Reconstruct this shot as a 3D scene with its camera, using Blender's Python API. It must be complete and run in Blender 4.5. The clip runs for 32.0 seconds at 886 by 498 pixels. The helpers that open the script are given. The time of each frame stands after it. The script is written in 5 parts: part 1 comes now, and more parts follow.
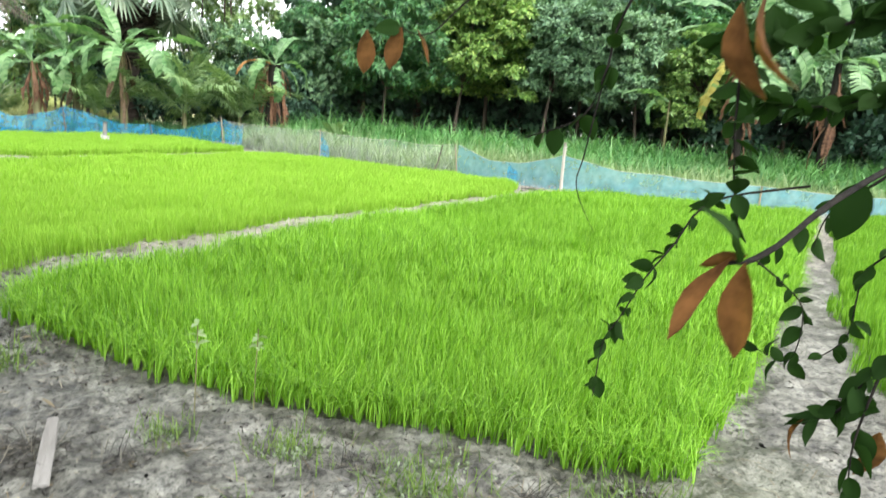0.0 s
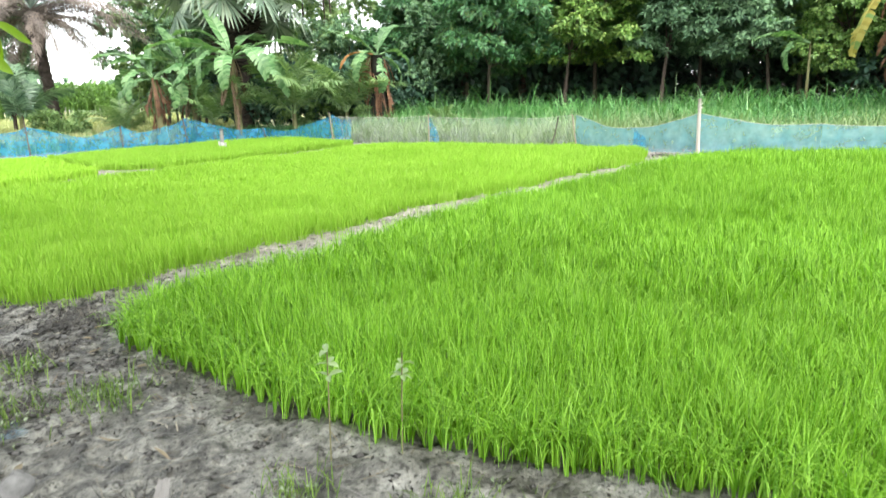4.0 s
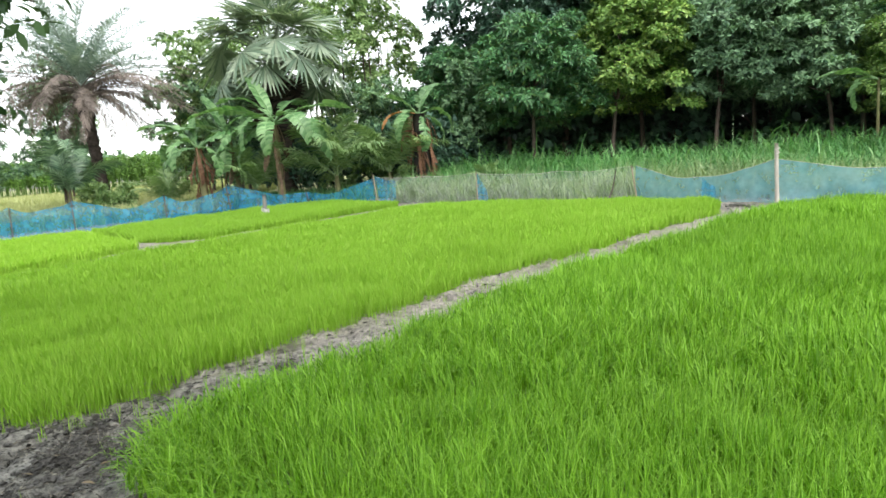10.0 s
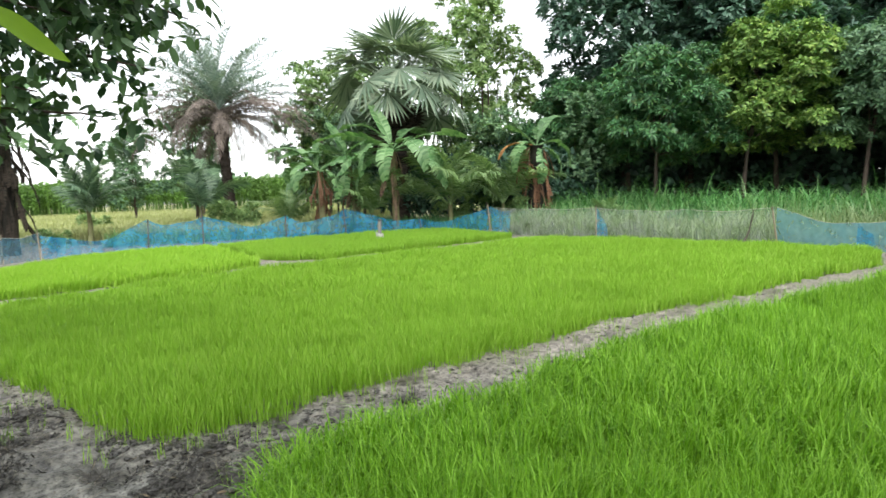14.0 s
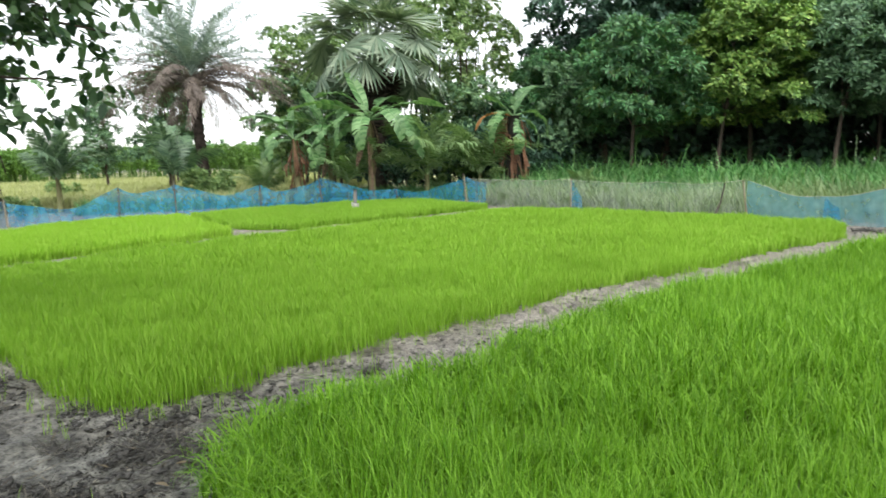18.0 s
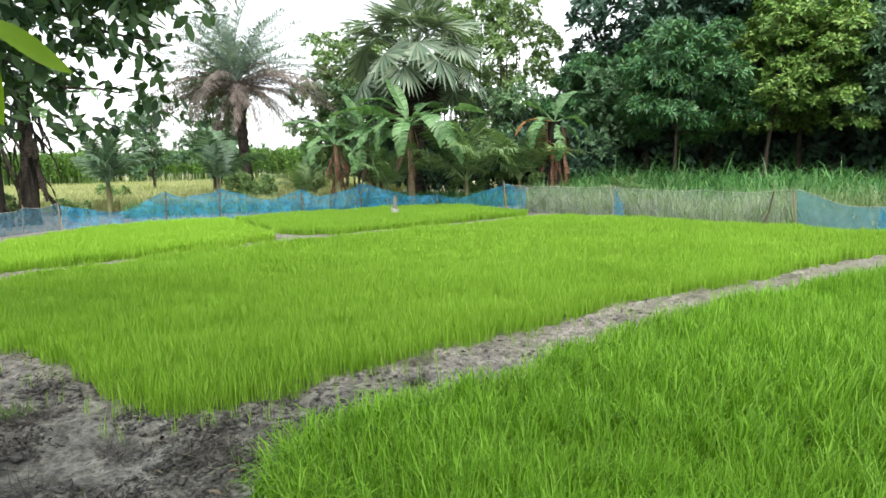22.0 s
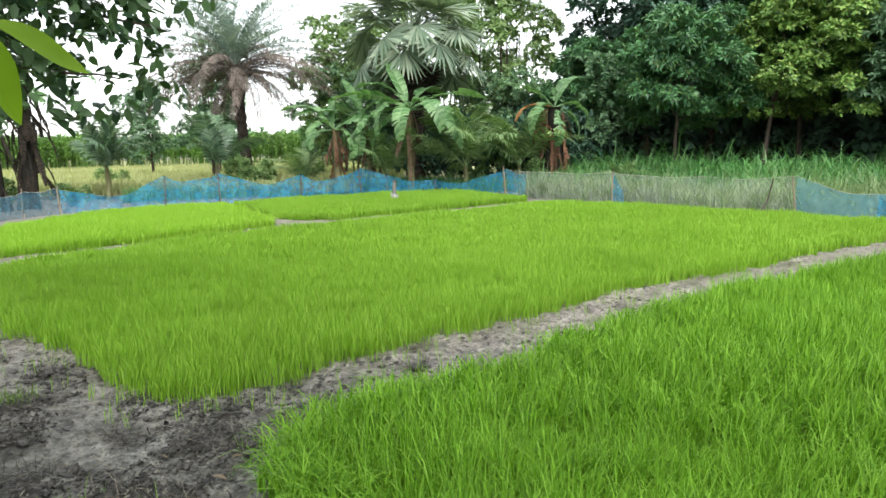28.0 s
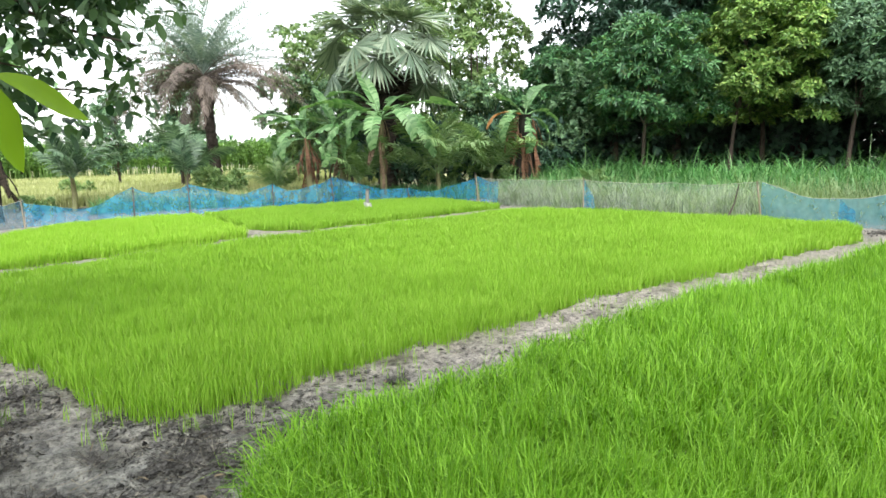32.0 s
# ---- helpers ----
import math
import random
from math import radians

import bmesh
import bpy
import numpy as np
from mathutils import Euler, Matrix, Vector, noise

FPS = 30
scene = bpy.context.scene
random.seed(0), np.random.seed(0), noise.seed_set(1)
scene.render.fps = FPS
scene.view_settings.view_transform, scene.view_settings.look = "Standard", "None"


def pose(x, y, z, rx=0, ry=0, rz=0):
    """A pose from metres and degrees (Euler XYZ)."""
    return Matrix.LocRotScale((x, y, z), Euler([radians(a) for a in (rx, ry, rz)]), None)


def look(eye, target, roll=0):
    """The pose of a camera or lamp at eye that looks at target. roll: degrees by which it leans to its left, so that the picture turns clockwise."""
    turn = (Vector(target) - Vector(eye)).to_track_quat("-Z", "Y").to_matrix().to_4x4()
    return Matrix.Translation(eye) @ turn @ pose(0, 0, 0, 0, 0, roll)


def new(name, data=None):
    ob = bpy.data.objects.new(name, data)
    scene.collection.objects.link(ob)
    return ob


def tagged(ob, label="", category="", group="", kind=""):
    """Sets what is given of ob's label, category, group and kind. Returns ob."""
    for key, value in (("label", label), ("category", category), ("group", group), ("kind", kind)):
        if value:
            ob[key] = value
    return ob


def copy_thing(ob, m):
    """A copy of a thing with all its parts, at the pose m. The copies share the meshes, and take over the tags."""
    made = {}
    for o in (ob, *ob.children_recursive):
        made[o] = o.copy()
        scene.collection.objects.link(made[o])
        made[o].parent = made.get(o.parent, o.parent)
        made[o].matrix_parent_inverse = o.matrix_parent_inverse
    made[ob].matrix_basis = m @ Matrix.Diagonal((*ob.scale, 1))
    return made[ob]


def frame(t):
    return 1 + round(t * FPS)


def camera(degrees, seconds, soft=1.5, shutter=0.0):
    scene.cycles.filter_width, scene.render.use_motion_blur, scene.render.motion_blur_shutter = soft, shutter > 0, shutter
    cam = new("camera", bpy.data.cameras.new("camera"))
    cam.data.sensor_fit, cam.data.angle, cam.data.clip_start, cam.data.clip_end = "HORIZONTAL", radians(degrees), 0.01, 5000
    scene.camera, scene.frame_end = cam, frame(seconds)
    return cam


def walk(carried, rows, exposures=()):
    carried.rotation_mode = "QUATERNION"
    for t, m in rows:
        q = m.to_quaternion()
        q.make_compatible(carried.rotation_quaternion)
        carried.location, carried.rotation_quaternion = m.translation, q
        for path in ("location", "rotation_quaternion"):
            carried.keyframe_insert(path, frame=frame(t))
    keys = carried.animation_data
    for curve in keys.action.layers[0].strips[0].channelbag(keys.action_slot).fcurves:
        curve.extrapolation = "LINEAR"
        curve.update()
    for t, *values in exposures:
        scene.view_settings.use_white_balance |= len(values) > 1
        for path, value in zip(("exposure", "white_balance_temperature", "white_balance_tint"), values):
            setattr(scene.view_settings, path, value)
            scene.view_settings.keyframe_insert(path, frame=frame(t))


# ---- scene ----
cam = camera(68.5, 32.0, soft=1.5, shutter=0.5)
PATH = [
    (0, (0.754, -2.2, 1.529), (1.394, -0.35, 1.118), 4.3),
    (0.5, (0.755, -2.144, 1.495), (1.366, -0.307, 0.993), 6.2),
    (1, (0.735, -2.048, 1.432), (1.309, -0.199, 0.931), 8.7),
    (1.5, (0.721, -1.966, 1.346), (1.236, -0.118, 0.782), 8.0),
    (2, (0.711, -1.793, 1.293), (0.984, 0.033, 0.524), 5.3),
    (2.5, (0.729, -1.642, 1.289), (0.949, 0.195, 0.529), 0.2),
    (3, (0.743, -1.5, 1.318), (0.997, 0.353, 0.61), -3.8),
    (3.5, (0.724, -1.422, 1.351), (1.016, 0.477, 0.794), -2.8),
    (4, (0.719, -1.364, 1.381), (1.029, 0.556, 0.912), -2.1),
    (4.5, (0.71, -1.259, 1.4), (1.042, 0.676, 1.018), -2.1),
    (6.5, (0.639, -0.861, 1.42), (1.114, 1.054, 1.094), -2.5),
    (7, (0.588, -0.766, 1.416), (0.982, 1.163, 1.061), -2.4),
    (7.5, (0.555, -0.687, 1.423), (0.872, 1.268, 1.141), -3.8),
    (8, (0.546, -0.662, 1.415), (0.761, 1.313, 1.184), -5.5),
    (8.5, (0.58, -0.56, 1.43), (0.686, 1.419, 1.163), -5.5),
    (9, (0.604, -0.506, 1.449), (0.71, 1.475, 1.194), -4.6),
    (9.5, (0.588, -0.452, 1.434), (0.721, 1.528, 1.185), -4.8),
    (10, (0.616, -0.385, 1.417), (0.815, 1.583, 1.118), -4.6),
    (10.5, (0.605, -0.321, 1.405), (0.871, 1.638, 1.1), -3.6),
    (11, (0.573, -0.209, 1.388), (0.951, 1.741, 1.157), -1.7),
    (11.5, (0.535, -0.097, 1.384), (0.93, 1.847, 1.132), -2.6),
    (12, (0.47, -0.083, 1.352), (0.755, 1.887, 1.159), -0.8),
    (12.5, (0.439, -0.039, 1.356), (0.667, 1.939, 1.172), -0.4),
    (13, (0.403, 0.007, 1.352), (0.49, 1.995, 1.153), -1.9),
    (13.5, (0.388, 0.015, 1.36), (0.351, 2.005, 1.172), -2.0),
    (14, (0.393, 0.015, 1.371), (0.283, 2.004, 1.188), -2.2),
    (14.5, (0.401, 0.013, 1.372), (0.224, 1.995, 1.178), -1.9),
    (16.5, (0.424, -0.035, 1.408), (0.145, 1.935, 1.21), 0.2),
    (17, (0.448, -0.035, 1.408), (0.215, 1.941, 1.207), -0.1),
    (17.5, (0.482, -0.024, 1.397), (0.308, 1.957, 1.181), -0.8),
    (18, (0.489, 0.009, 1.385), (0.44, 1.989, 1.108), -1.7),
    (18.5, (0.483, 0.022, 1.379), (0.483, 1.997, 1.064), -2.5),
    (19, (0.48, 0.017, 1.389), (0.48, 1.991, 1.069), -2.4),
    (19.5, (0.46, 0.015, 1.393), (0.455, 1.99, 1.076), -2.6),
    (20, (0.448, 0.071, 1.394), (0.396, 2.045, 1.082), -2.5),
    (20.5, (0.442, 0.024, 1.409), (0.362, 2.004, 1.138), -1.7),
    (21, (0.433, 0.031, 1.422), (0.318, 2.01, 1.163), -1.6),
    (21.5, (0.426, 0.032, 1.428), (0.288, 2.011, 1.173), -1.6),
    (22, (0.418, 0.024, 1.431), (0.258, 2.0, 1.17), -1.4),
    (22.5, (0.423, 0.029, 1.427), (0.256, 2.002, 1.148), -1.3),
    (23, (0.411, 0.029, 1.427), (0.247, 1.998, 1.121), -1.2),
    (23.5, (0.408, 0.027, 1.433), (0.231, 1.993, 1.116), -1.2),
    (24, (0.403, 0.02, 1.444), (0.213, 1.987, 1.13), -1.2),
    (24.5, (0.41, 0.02, 1.446), (0.217, 1.986, 1.136), -1.5),
    (25, (0.414, 0.02, 1.448), (0.223, 1.987, 1.14), -1.6),
    (25.5, (0.409, 0.02, 1.447), (0.234, 1.989, 1.144), -1.7),
    (27.5, (0.401, 0.004, 1.459), (0.228, 1.974, 1.16), -1.0),
    (28, (0.407, 0.002, 1.453), (0.25, 1.972, 1.146), -1.2),
    (28.5, (0.391, -0.001, 1.468), (0.27, 1.97, 1.151), -1.1),
    (29, (0.403, -0.006, 1.478), (0.285, 1.963, 1.148), -2.3),
    (29.5, (0.395, -0.01, 1.492), (0.297, 1.958, 1.151), -3.1),
    (30, (0.396, -0.01, 1.497), (0.304, 1.957, 1.15), -3.1),
    (30.5, (0.386, -0.018, 1.504), (0.284, 1.951, 1.168), -2.8),
    (31, (0.373, -0.03, 1.51), (0.301, 1.945, 1.199), -2.1),
    (31.5, (0.387, -0.024, 1.506), (0.315, 1.952, 1.205), -1.7),
    (32, (0.379, -0.035, 1.506), (0.306, 1.942, 1.216), -1.7),
]
EXPOSURES = [(0.0, 2.24), (1.0, 2.17), (2.0, 2.1), (3.0, 2.26), (4.5, 2.26), (7.0, 2.17), (9.0, 1.6), (11.0, 1.72), (14.0, 1.49), (16.5, 1.39), (20.0, 1.49), (29.5, 1.54), (31.0, 1.79), (32.0, 1.84)]
walk(cam, [(t, look(eye, target, roll)) for t, eye, target, roll in PATH], EXPOSURES)

# ---- world and sun: bright overcast ----
SUN_EL, SUN_AZ = radians(60), radians(160)
world = bpy.data.worlds.new("overcast_sky")
scene.world = world
world.use_nodes = True
wn = world.node_tree
wn.nodes.clear()
sky = wn.nodes.new("ShaderNodeTexSky")
sky.sky_type, sky.sun_disc = "NISHITA", False
sky.sun_elevation, sky.sun_rotation = SUN_EL, SUN_AZ
sky.dust_density, sky.air_density, sky.ozone_density = 1.0, 1.0, 1.0
grey = wn.nodes.new("ShaderNodeHueSaturation")
grey.inputs["Saturation"].default_value = 0.2
back = wn.nodes.new("ShaderNodeBackground")
back.inputs["Strength"].default_value = 0.145
wout = wn.nodes.new("ShaderNodeOutputWorld")
wn.links.new(sky.outputs["Color"], grey.inputs["Color"])
wn.links.new(grey.outputs["Color"], back.inputs["Color"])
wn.links.new(back.outputs["Background"], wout.inputs["Surface"])
sun = bpy.data.lights.new("sun", "SUN")
sun.energy, sun.angle, sun.color = 1.5, radians(60), (1.0, 0.97, 0.92)
sun_ob = new("sun", sun)
sun_ob.matrix_world = look((40 * math.sin(SUN_AZ) * math.cos(SUN_EL), 40 * math.cos(SUN_AZ) * math.cos(SUN_EL), 40 * math.sin(SUN_EL)), (0, 0, 0))

# ---- materials ----
rng = np.random.default_rng(7)


def node_mat(name):
    m = bpy.data.materials.new(name)
    m.use_nodes = True
    m.node_tree.nodes.clear()
    out = m.node_tree.nodes.new("ShaderNodeOutputMaterial")
    return m, m.node_tree, out


def ramp(nt, source, stops):
    r = nt.nodes.new("ShaderNodeValToRGB")
    els = r.color_ramp.elements
    while len(els) < len(stops):
        els.new(0.5)
    for e, (p, c) in zip(els, stops):
        e.position, e.color = p, (*c, 1)
    nt.links.new(source, r.inputs["Fac"])
    return r.outputs["Color"]


def noise_tex(nt, scale, detail=4.0, rough=0.55, vector=None):
    n = nt.nodes.new("ShaderNodeTexNoise")
    n.inputs["Scale"].default_value, n.inputs["Detail"].default_value, n.inputs["Roughness"].default_value = scale, detail, rough
    if vector is None:
        tc = nt.nodes.new("ShaderNodeTexCoord")
        vector = tc.outputs["Object"]
    nt.links.new(vector, n.inputs["Vector"])
    return n.outputs["Fac"]


def mixed(nt, fac, a, b, mode="MIX"):
    m = nt.nodes.new("ShaderNodeMix")
    m.data_type, m.blend_type = "RGBA", mode
    for sock, v in ((m.inputs["Factor"], fac), (m.inputs["A"], a), (m.inputs["B"], b)):
        if isinstance(v, (int, float)):
            sock.default_value = v
        elif isinstance(v, tuple):
            sock.default_value = (*v, 1)
        else:
            nt.links.new(v, sock)
    return m.outputs["Result"]


def leaf_mat(name, dark, light, trans=0.3, rough=0.5, patch=0.6, third=None, spec=0.4, uneven=0.28):
    """Foliage: colour varies leaf by leaf and in patches; light shines through a little."""
    m, nt, out = node_mat(name)
    dark, light, third = (tuple(0.64 * c for c in tint) if tint else None for tint in (dark, light, third))
    geo = nt.nodes.new("ShaderNodeNewGeometry")
    info = nt.nodes.new("ShaderNodeObjectInfo")
    stops = [(0.0, dark), (0.75, light)] + ([(0.97, third)] if third else [])
    per_leaf = ramp(nt, geo.outputs["Random Per Island"], stops)
    patchy = ramp(nt, noise_tex(nt, patch, 3.0), [(0.3, (1 - uneven,) * 3), (0.7, (1 + 0.5 * uneven,) * 3)])
    col = mixed(nt, 1.0, per_leaf, patchy, "MULTIPLY")
    tone = ramp(nt, info.outputs["Random"], [(0.0, (0.85, 0.88, 0.85)), (1.0, (1.1, 1.08, 1.0))])
    col = mixed(nt, 1.0, col, tone, "MULTIPLY")
    p = nt.nodes.new("ShaderNodeBsdfPrincipled")
    p.inputs["Roughness"].default_value = rough
    p.inputs["Specular IOR Level"].default_value = 0.7 * spec
    nt.links.new(col, p.inputs["Base Color"])
    t = nt.nodes.new("ShaderNodeBsdfTranslucent")
    warm = mixed(nt, 1.0, col, (1.05, 1.2, 0.6), "MULTIPLY")
    nt.links.new(warm, t.inputs["Color"])
    mx = nt.nodes.new("ShaderNodeMixShader")
    mx.inputs["Fac"].default_value = trans
    nt.links.new(p.outputs["BSDF"], mx.inputs[1])
    nt.links.new(t.outputs["BSDF"], mx.inputs[2])
    nt.links.new(mx.outputs["Shader"], out.inputs["Surface"])
    return m


def solid_mat(name, a, b, scale=8.0, rough=0.8, bump=0.3, bscale=30.0, spec=0.3, stretch=None):
    m, nt, out = node_mat(name)
    a, b = (tuple(0.66 * c for c in tint) for tint in (a, b))
    p = nt.nodes.new("ShaderNodeBsdfPrincipled")
    tc = nt.nodes.new("ShaderNodeTexCoord")
    vec = tc.outputs["Object"]
    if stretch:
        mp = nt.nodes.new("ShaderNodeMapping")
        mp.inputs["Scale"].default_value = stretch
        nt.links.new(vec, mp.inputs["Vector"])
        vec = mp.outputs["Vector"]
    col = ramp(nt, noise_tex(nt, scale, 5.0, 0.6, vec), [(0.3, a), (0.7, b)])
    nt.links.new(col, p.inputs["Base Color"])
    p.inputs["Roughness"].default_value, p.inputs["Specular IOR Level"].default_value = rough, spec
    if bump:
        bp = nt.nodes.new("ShaderNodeBump")
        bp.inputs["Strength"].default_value, bp.inputs["Distance"].default_value = bump, 0.02
        nt.links.new(noise_tex(nt, bscale, 5.0, 0.6, vec), bp.inputs["Height"])
        nt.links.new(bp.outputs["Normal"], p.inputs["Normal"])
    nt.links.new(p.outputs["BSDF"], out.inputs["Surface"])
    return m


def mud_mat():
    """Damp grey-brown field mud: fine grain, lumps, drier pale skin and wet dark hollows, sparse green film."""
    m, nt, out = node_mat("field_mud")
    p = nt.nodes.new("ShaderNodeBsdfPrincipled")
    fine = noise_tex(nt, 22.0, 6.0, 0.7)
    mid = noise_tex(nt, 4.2, 6.0, 0.66)
    wide = noise_tex(nt, 0.55, 3.0, 0.5)
    base = ramp(nt, mid, [(0.3, (0.03, 0.03, 0.025)), (0.43, (0.08, 0.079, 0.067)), (0.54, (0.155, 0.155, 0.134)), (0.68, (0.225, 0.228, 0.205))])
    pale = ramp(nt, mid, [(0.32, (0.08, 0.072, 0.06)), (0.45, (0.195, 0.178, 0.154)), (0.66, (0.31, 0.288, 0.252))])
    # the trodden path between the beds has dried pale, the corner stays wet
    place = nt.nodes.new("ShaderNodeTexCoord")
    axes = nt.nodes.new("ShaderNodeSeparateXYZ")
    nt.links.new(place.outputs["Object"], axes.inputs["Vector"])
    dry = nt.nodes.new("ShaderNodeMapRange")
    dry.inputs["From Min"].default_value, dry.inputs["From Max"].default_value = 2.9, 5.2
    nt.links.new(axes.outputs["Y"], dry.inputs["Value"])
    base = mixed(nt, dry.outputs["Result"], base, pale)
    grain = ramp(nt, fine, [(0.36, (0.22, 0.21, 0.19)), (0.46, (0.8, 0.8, 0.79)), (0.66, (1.5, 1.48, 1.43))])
    col = mixed(nt, 1.0, base, grain, "MULTIPLY")
    specks = ramp(nt, noise_tex(nt, 60.0, 3.0, 0.6), [(0.34, (0.2, 0.19, 0.17)), (0.44, (1.0, 1.0, 1.0))])
    col = mixed(nt, 1.0, col, specks, "MULTIPLY")
    green = ramp(nt, wide, [(0.52, (0, 0, 0)), (0.72, (0.35, 0.35, 0.35))])
    col = mixed(nt, green, col, (0.1, 0.125, 0.055))
    nt.links.new(col, p.inputs["Base Color"])
    p.inputs["Specular IOR Level"].default_value = 0.36
    wet = ramp(nt, mid, [(0.36, (0.3, 0.3, 0.3)), (0.6, (0.6, 0.6, 0.6))])
    nt.links.new(wet, p.inputs["Roughness"])
    b1 = nt.nodes.new("ShaderNodeBump")
    b1.inputs["Strength"].default_value, b1.inputs["Distance"].default_value = 0.7, 0.02
    nt.links.new(noise_tex(nt, 35.0, 6.0, 0.65), b1.inputs["Height"])
    b2 = nt.nodes.new("ShaderNodeBump")
    b2.inputs["Strength"].default_value, b2.inputs["Distance"].default_value = 0.8, 0.06
    nt.links.new(noise_tex(nt, 8.0, 4.0, 0.6), b2.inputs["Height"])
    nt.links.new(b1.outputs["Normal"], b2.inputs["Normal"])
    nt.links.new(b2.outputs["Normal"], p.inputs["Normal"])
    nt.links.new(p.outputs["BSDF"], out.inputs["Surface"])
    return m


def net_mat(name, a, b, clear, scale=3.0):
    """Fine plastic mosquito netting: the weave is too fine to see and lets part of the view through."""
    m, nt, out = node_mat(name)
    a, b = (tuple(0.7 * c for c in tint) for tint in (a, b))
    d = nt.nodes.new("ShaderNodeBsdfPrincipled")
    d.inputs["Roughness"].default_value = 0.55
    col = ramp(nt, noise_tex(nt, scale, 4.0), [(0.3, a), (0.7, b)])
    nt.links.new(col, d.inputs["Base Color"])
    t = nt.nodes.new("ShaderNodeBsdfTranslucent")
    nt.links.new(col, t.inputs["Color"])
    ms = nt.nodes.new("ShaderNodeMixShader")
    ms.inputs["Fac"].default_value = 0.4
    nt.links.new(d.outputs["BSDF"], ms.inputs[1])
    nt.links.new(t.outputs["BSDF"], ms.inputs[2])
    tr = nt.nodes.new("ShaderNodeBsdfTransparent")
    mx = nt.nodes.new("ShaderNodeMixShader")
    thin = ramp(nt, noise_tex(nt, 5.0, 3.0), [(0.3, (clear - 0.14,) * 3), (0.7, (clear + 0.14,) * 3)])
    nt.links.new(thin, mx.inputs["Fac"])
    nt.links.new(ms.outputs["Shader"], mx.inputs[1])
    nt.links.new(tr.outputs["BSDF"], mx.inputs[2])
    nt.links.new(mx.outputs["Shader"], out.inputs["Surface"])
    return m


MUD = mud_mat()
RICE_B = leaf_mat("rice_blade_fresh", (0.105, 0.292, 0.012), (0.3, 0.6, 0.045), 0.3, 0.45, 0.5, (0.43, 0.78, 0.12), 0.25, 0.12)
RICE_A = leaf_mat("rice_blade_lime", (0.31, 0.58, 0.04), (0.45, 0.76, 0.09), 0.34, 0.5, 0.4, (0.54, 0.82, 0.14), 0.24, 0.08)
MANGO = leaf_mat("mango_leaf", (0.022, 0.1, 0.042), (0.18, 0.43, 0.18), 0.14, 0.32, 0.8, (0.12, 0.2, 0.04))
YOUNG = leaf_mat("young_leaf", (0.06, 0.17, 0.03), (0.31, 0.53, 0.13), 0.15, 0.4, 0.8, (0.44, 0.6, 0.16))
GREYGREEN = leaf_mat("grey_green_leaf", (0.05, 0.14, 0.075), (0.3, 0.5, 0.27), 0.18, 0.5, 0.8)
# back row and undergrowth: the shade under the trees is put into this colour
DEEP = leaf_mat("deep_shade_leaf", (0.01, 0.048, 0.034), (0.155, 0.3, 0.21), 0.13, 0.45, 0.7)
SOFT = leaf_mat("light_leaf", (0.13, 0.26, 0.09), (0.42, 0.6, 0.26), 0.3, 0.5, 0.7)
TALLGRASS = leaf_mat("tall_grass_blade", (0.04, 0.18, 0.05), (0.2, 0.48, 0.16), 0.28, 0.38, 0.35, (0.36, 0.6, 0.27))
PALEGRASS = leaf_mat("pale_grass_blade", (0.13, 0.25, 0.09), (0.4, 0.53, 0.28), 0.3, 0.6, 0.5)
FIELD = leaf_mat("ripening_field_blade", (0.42, 0.48, 0.2), (0.64, 0.67, 0.36), 0.3, 0.6, 0.2)
JUTE = leaf_mat("jute_leaf", (0.09, 0.22, 0.04), (0.25, 0.45, 0.1), 0.25, 0.5, 0.3)
BANANA = leaf_mat("banana_leaf", (0.09, 0.23, 0.075), (0.29, 0.49, 0.23), 0.3, 0.34, 1.4)
BANANA_YELLOW = leaf_mat("yellowing_banana_leaf", (0.4, 0.34, 0.06), (0.62, 0.56, 0.16), 0.35, 0.5, 2.0, (0.2, 0.34, 0.1))
DRY = leaf_mat("dry_brown_leaf", (0.1, 0.065, 0.045), (0.26, 0.18, 0.12), 0.12, 0.7, 3.0)
ORANGE_DRY = leaf_mat("orange_dry_leaf", (0.38, 0.17, 0.06), (0.55, 0.28, 0.1), 0.2, 0.7, 3.0)
DARK_COCO = leaf_mat("dark_coconut_leaf", (0.06, 0.15, 0.08), (0.3, 0.46, 0.28), 0.2, 0.32, 0.6, spec=0.6)
COCO = leaf_mat("young_coconut_leaf", (0.14, 0.28, 0.1), (0.42, 0.59, 0.28), 0.28, 0.34, 0.6)
DATE_GREEN = leaf_mat("date_palm_leaf", (0.21, 0.32, 0.28), (0.46, 0.58, 0.52), 0.2, 0.5, 0.6)
DATE_DRY = leaf_mat("dry_date_frond", (0.085, 0.068, 0.06), (0.31, 0.255, 0.23), 0.1, 0.75, 0.8)
FAN = leaf_mat("fan_palm_leaf", (0.17, 0.26, 0.18), (0.43, 0.53, 0.4), 0.2, 0.42, 0.6, spec=0.35)
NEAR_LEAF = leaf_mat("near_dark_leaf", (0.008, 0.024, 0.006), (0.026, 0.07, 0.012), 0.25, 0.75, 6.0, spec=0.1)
NEAR_BROWN = leaf_mat("near_dead_leaf", (0.09, 0.038, 0.016), (0.24, 0.11, 0.045), 0.35, 0.8, 22.0, spec=0.1, uneven=0.7)
NEAR_LIME = leaf_mat("near_lime_leaf", (0.2, 0.4, 0.02), (0.35, 0.55, 0.04), 0.55, 0.4, 6.0)
CANOPY = leaf_mat("overhanging_leaf", (0.03, 0.08, 0.04), (0.16, 0.28, 0.14), 0.3, 0.3, 2.0)
WEED = leaf_mat("weed_leaf", (0.24, 0.4, 0.16), (0.42, 0.56, 0.28), 0.3, 0.5, 9.0)
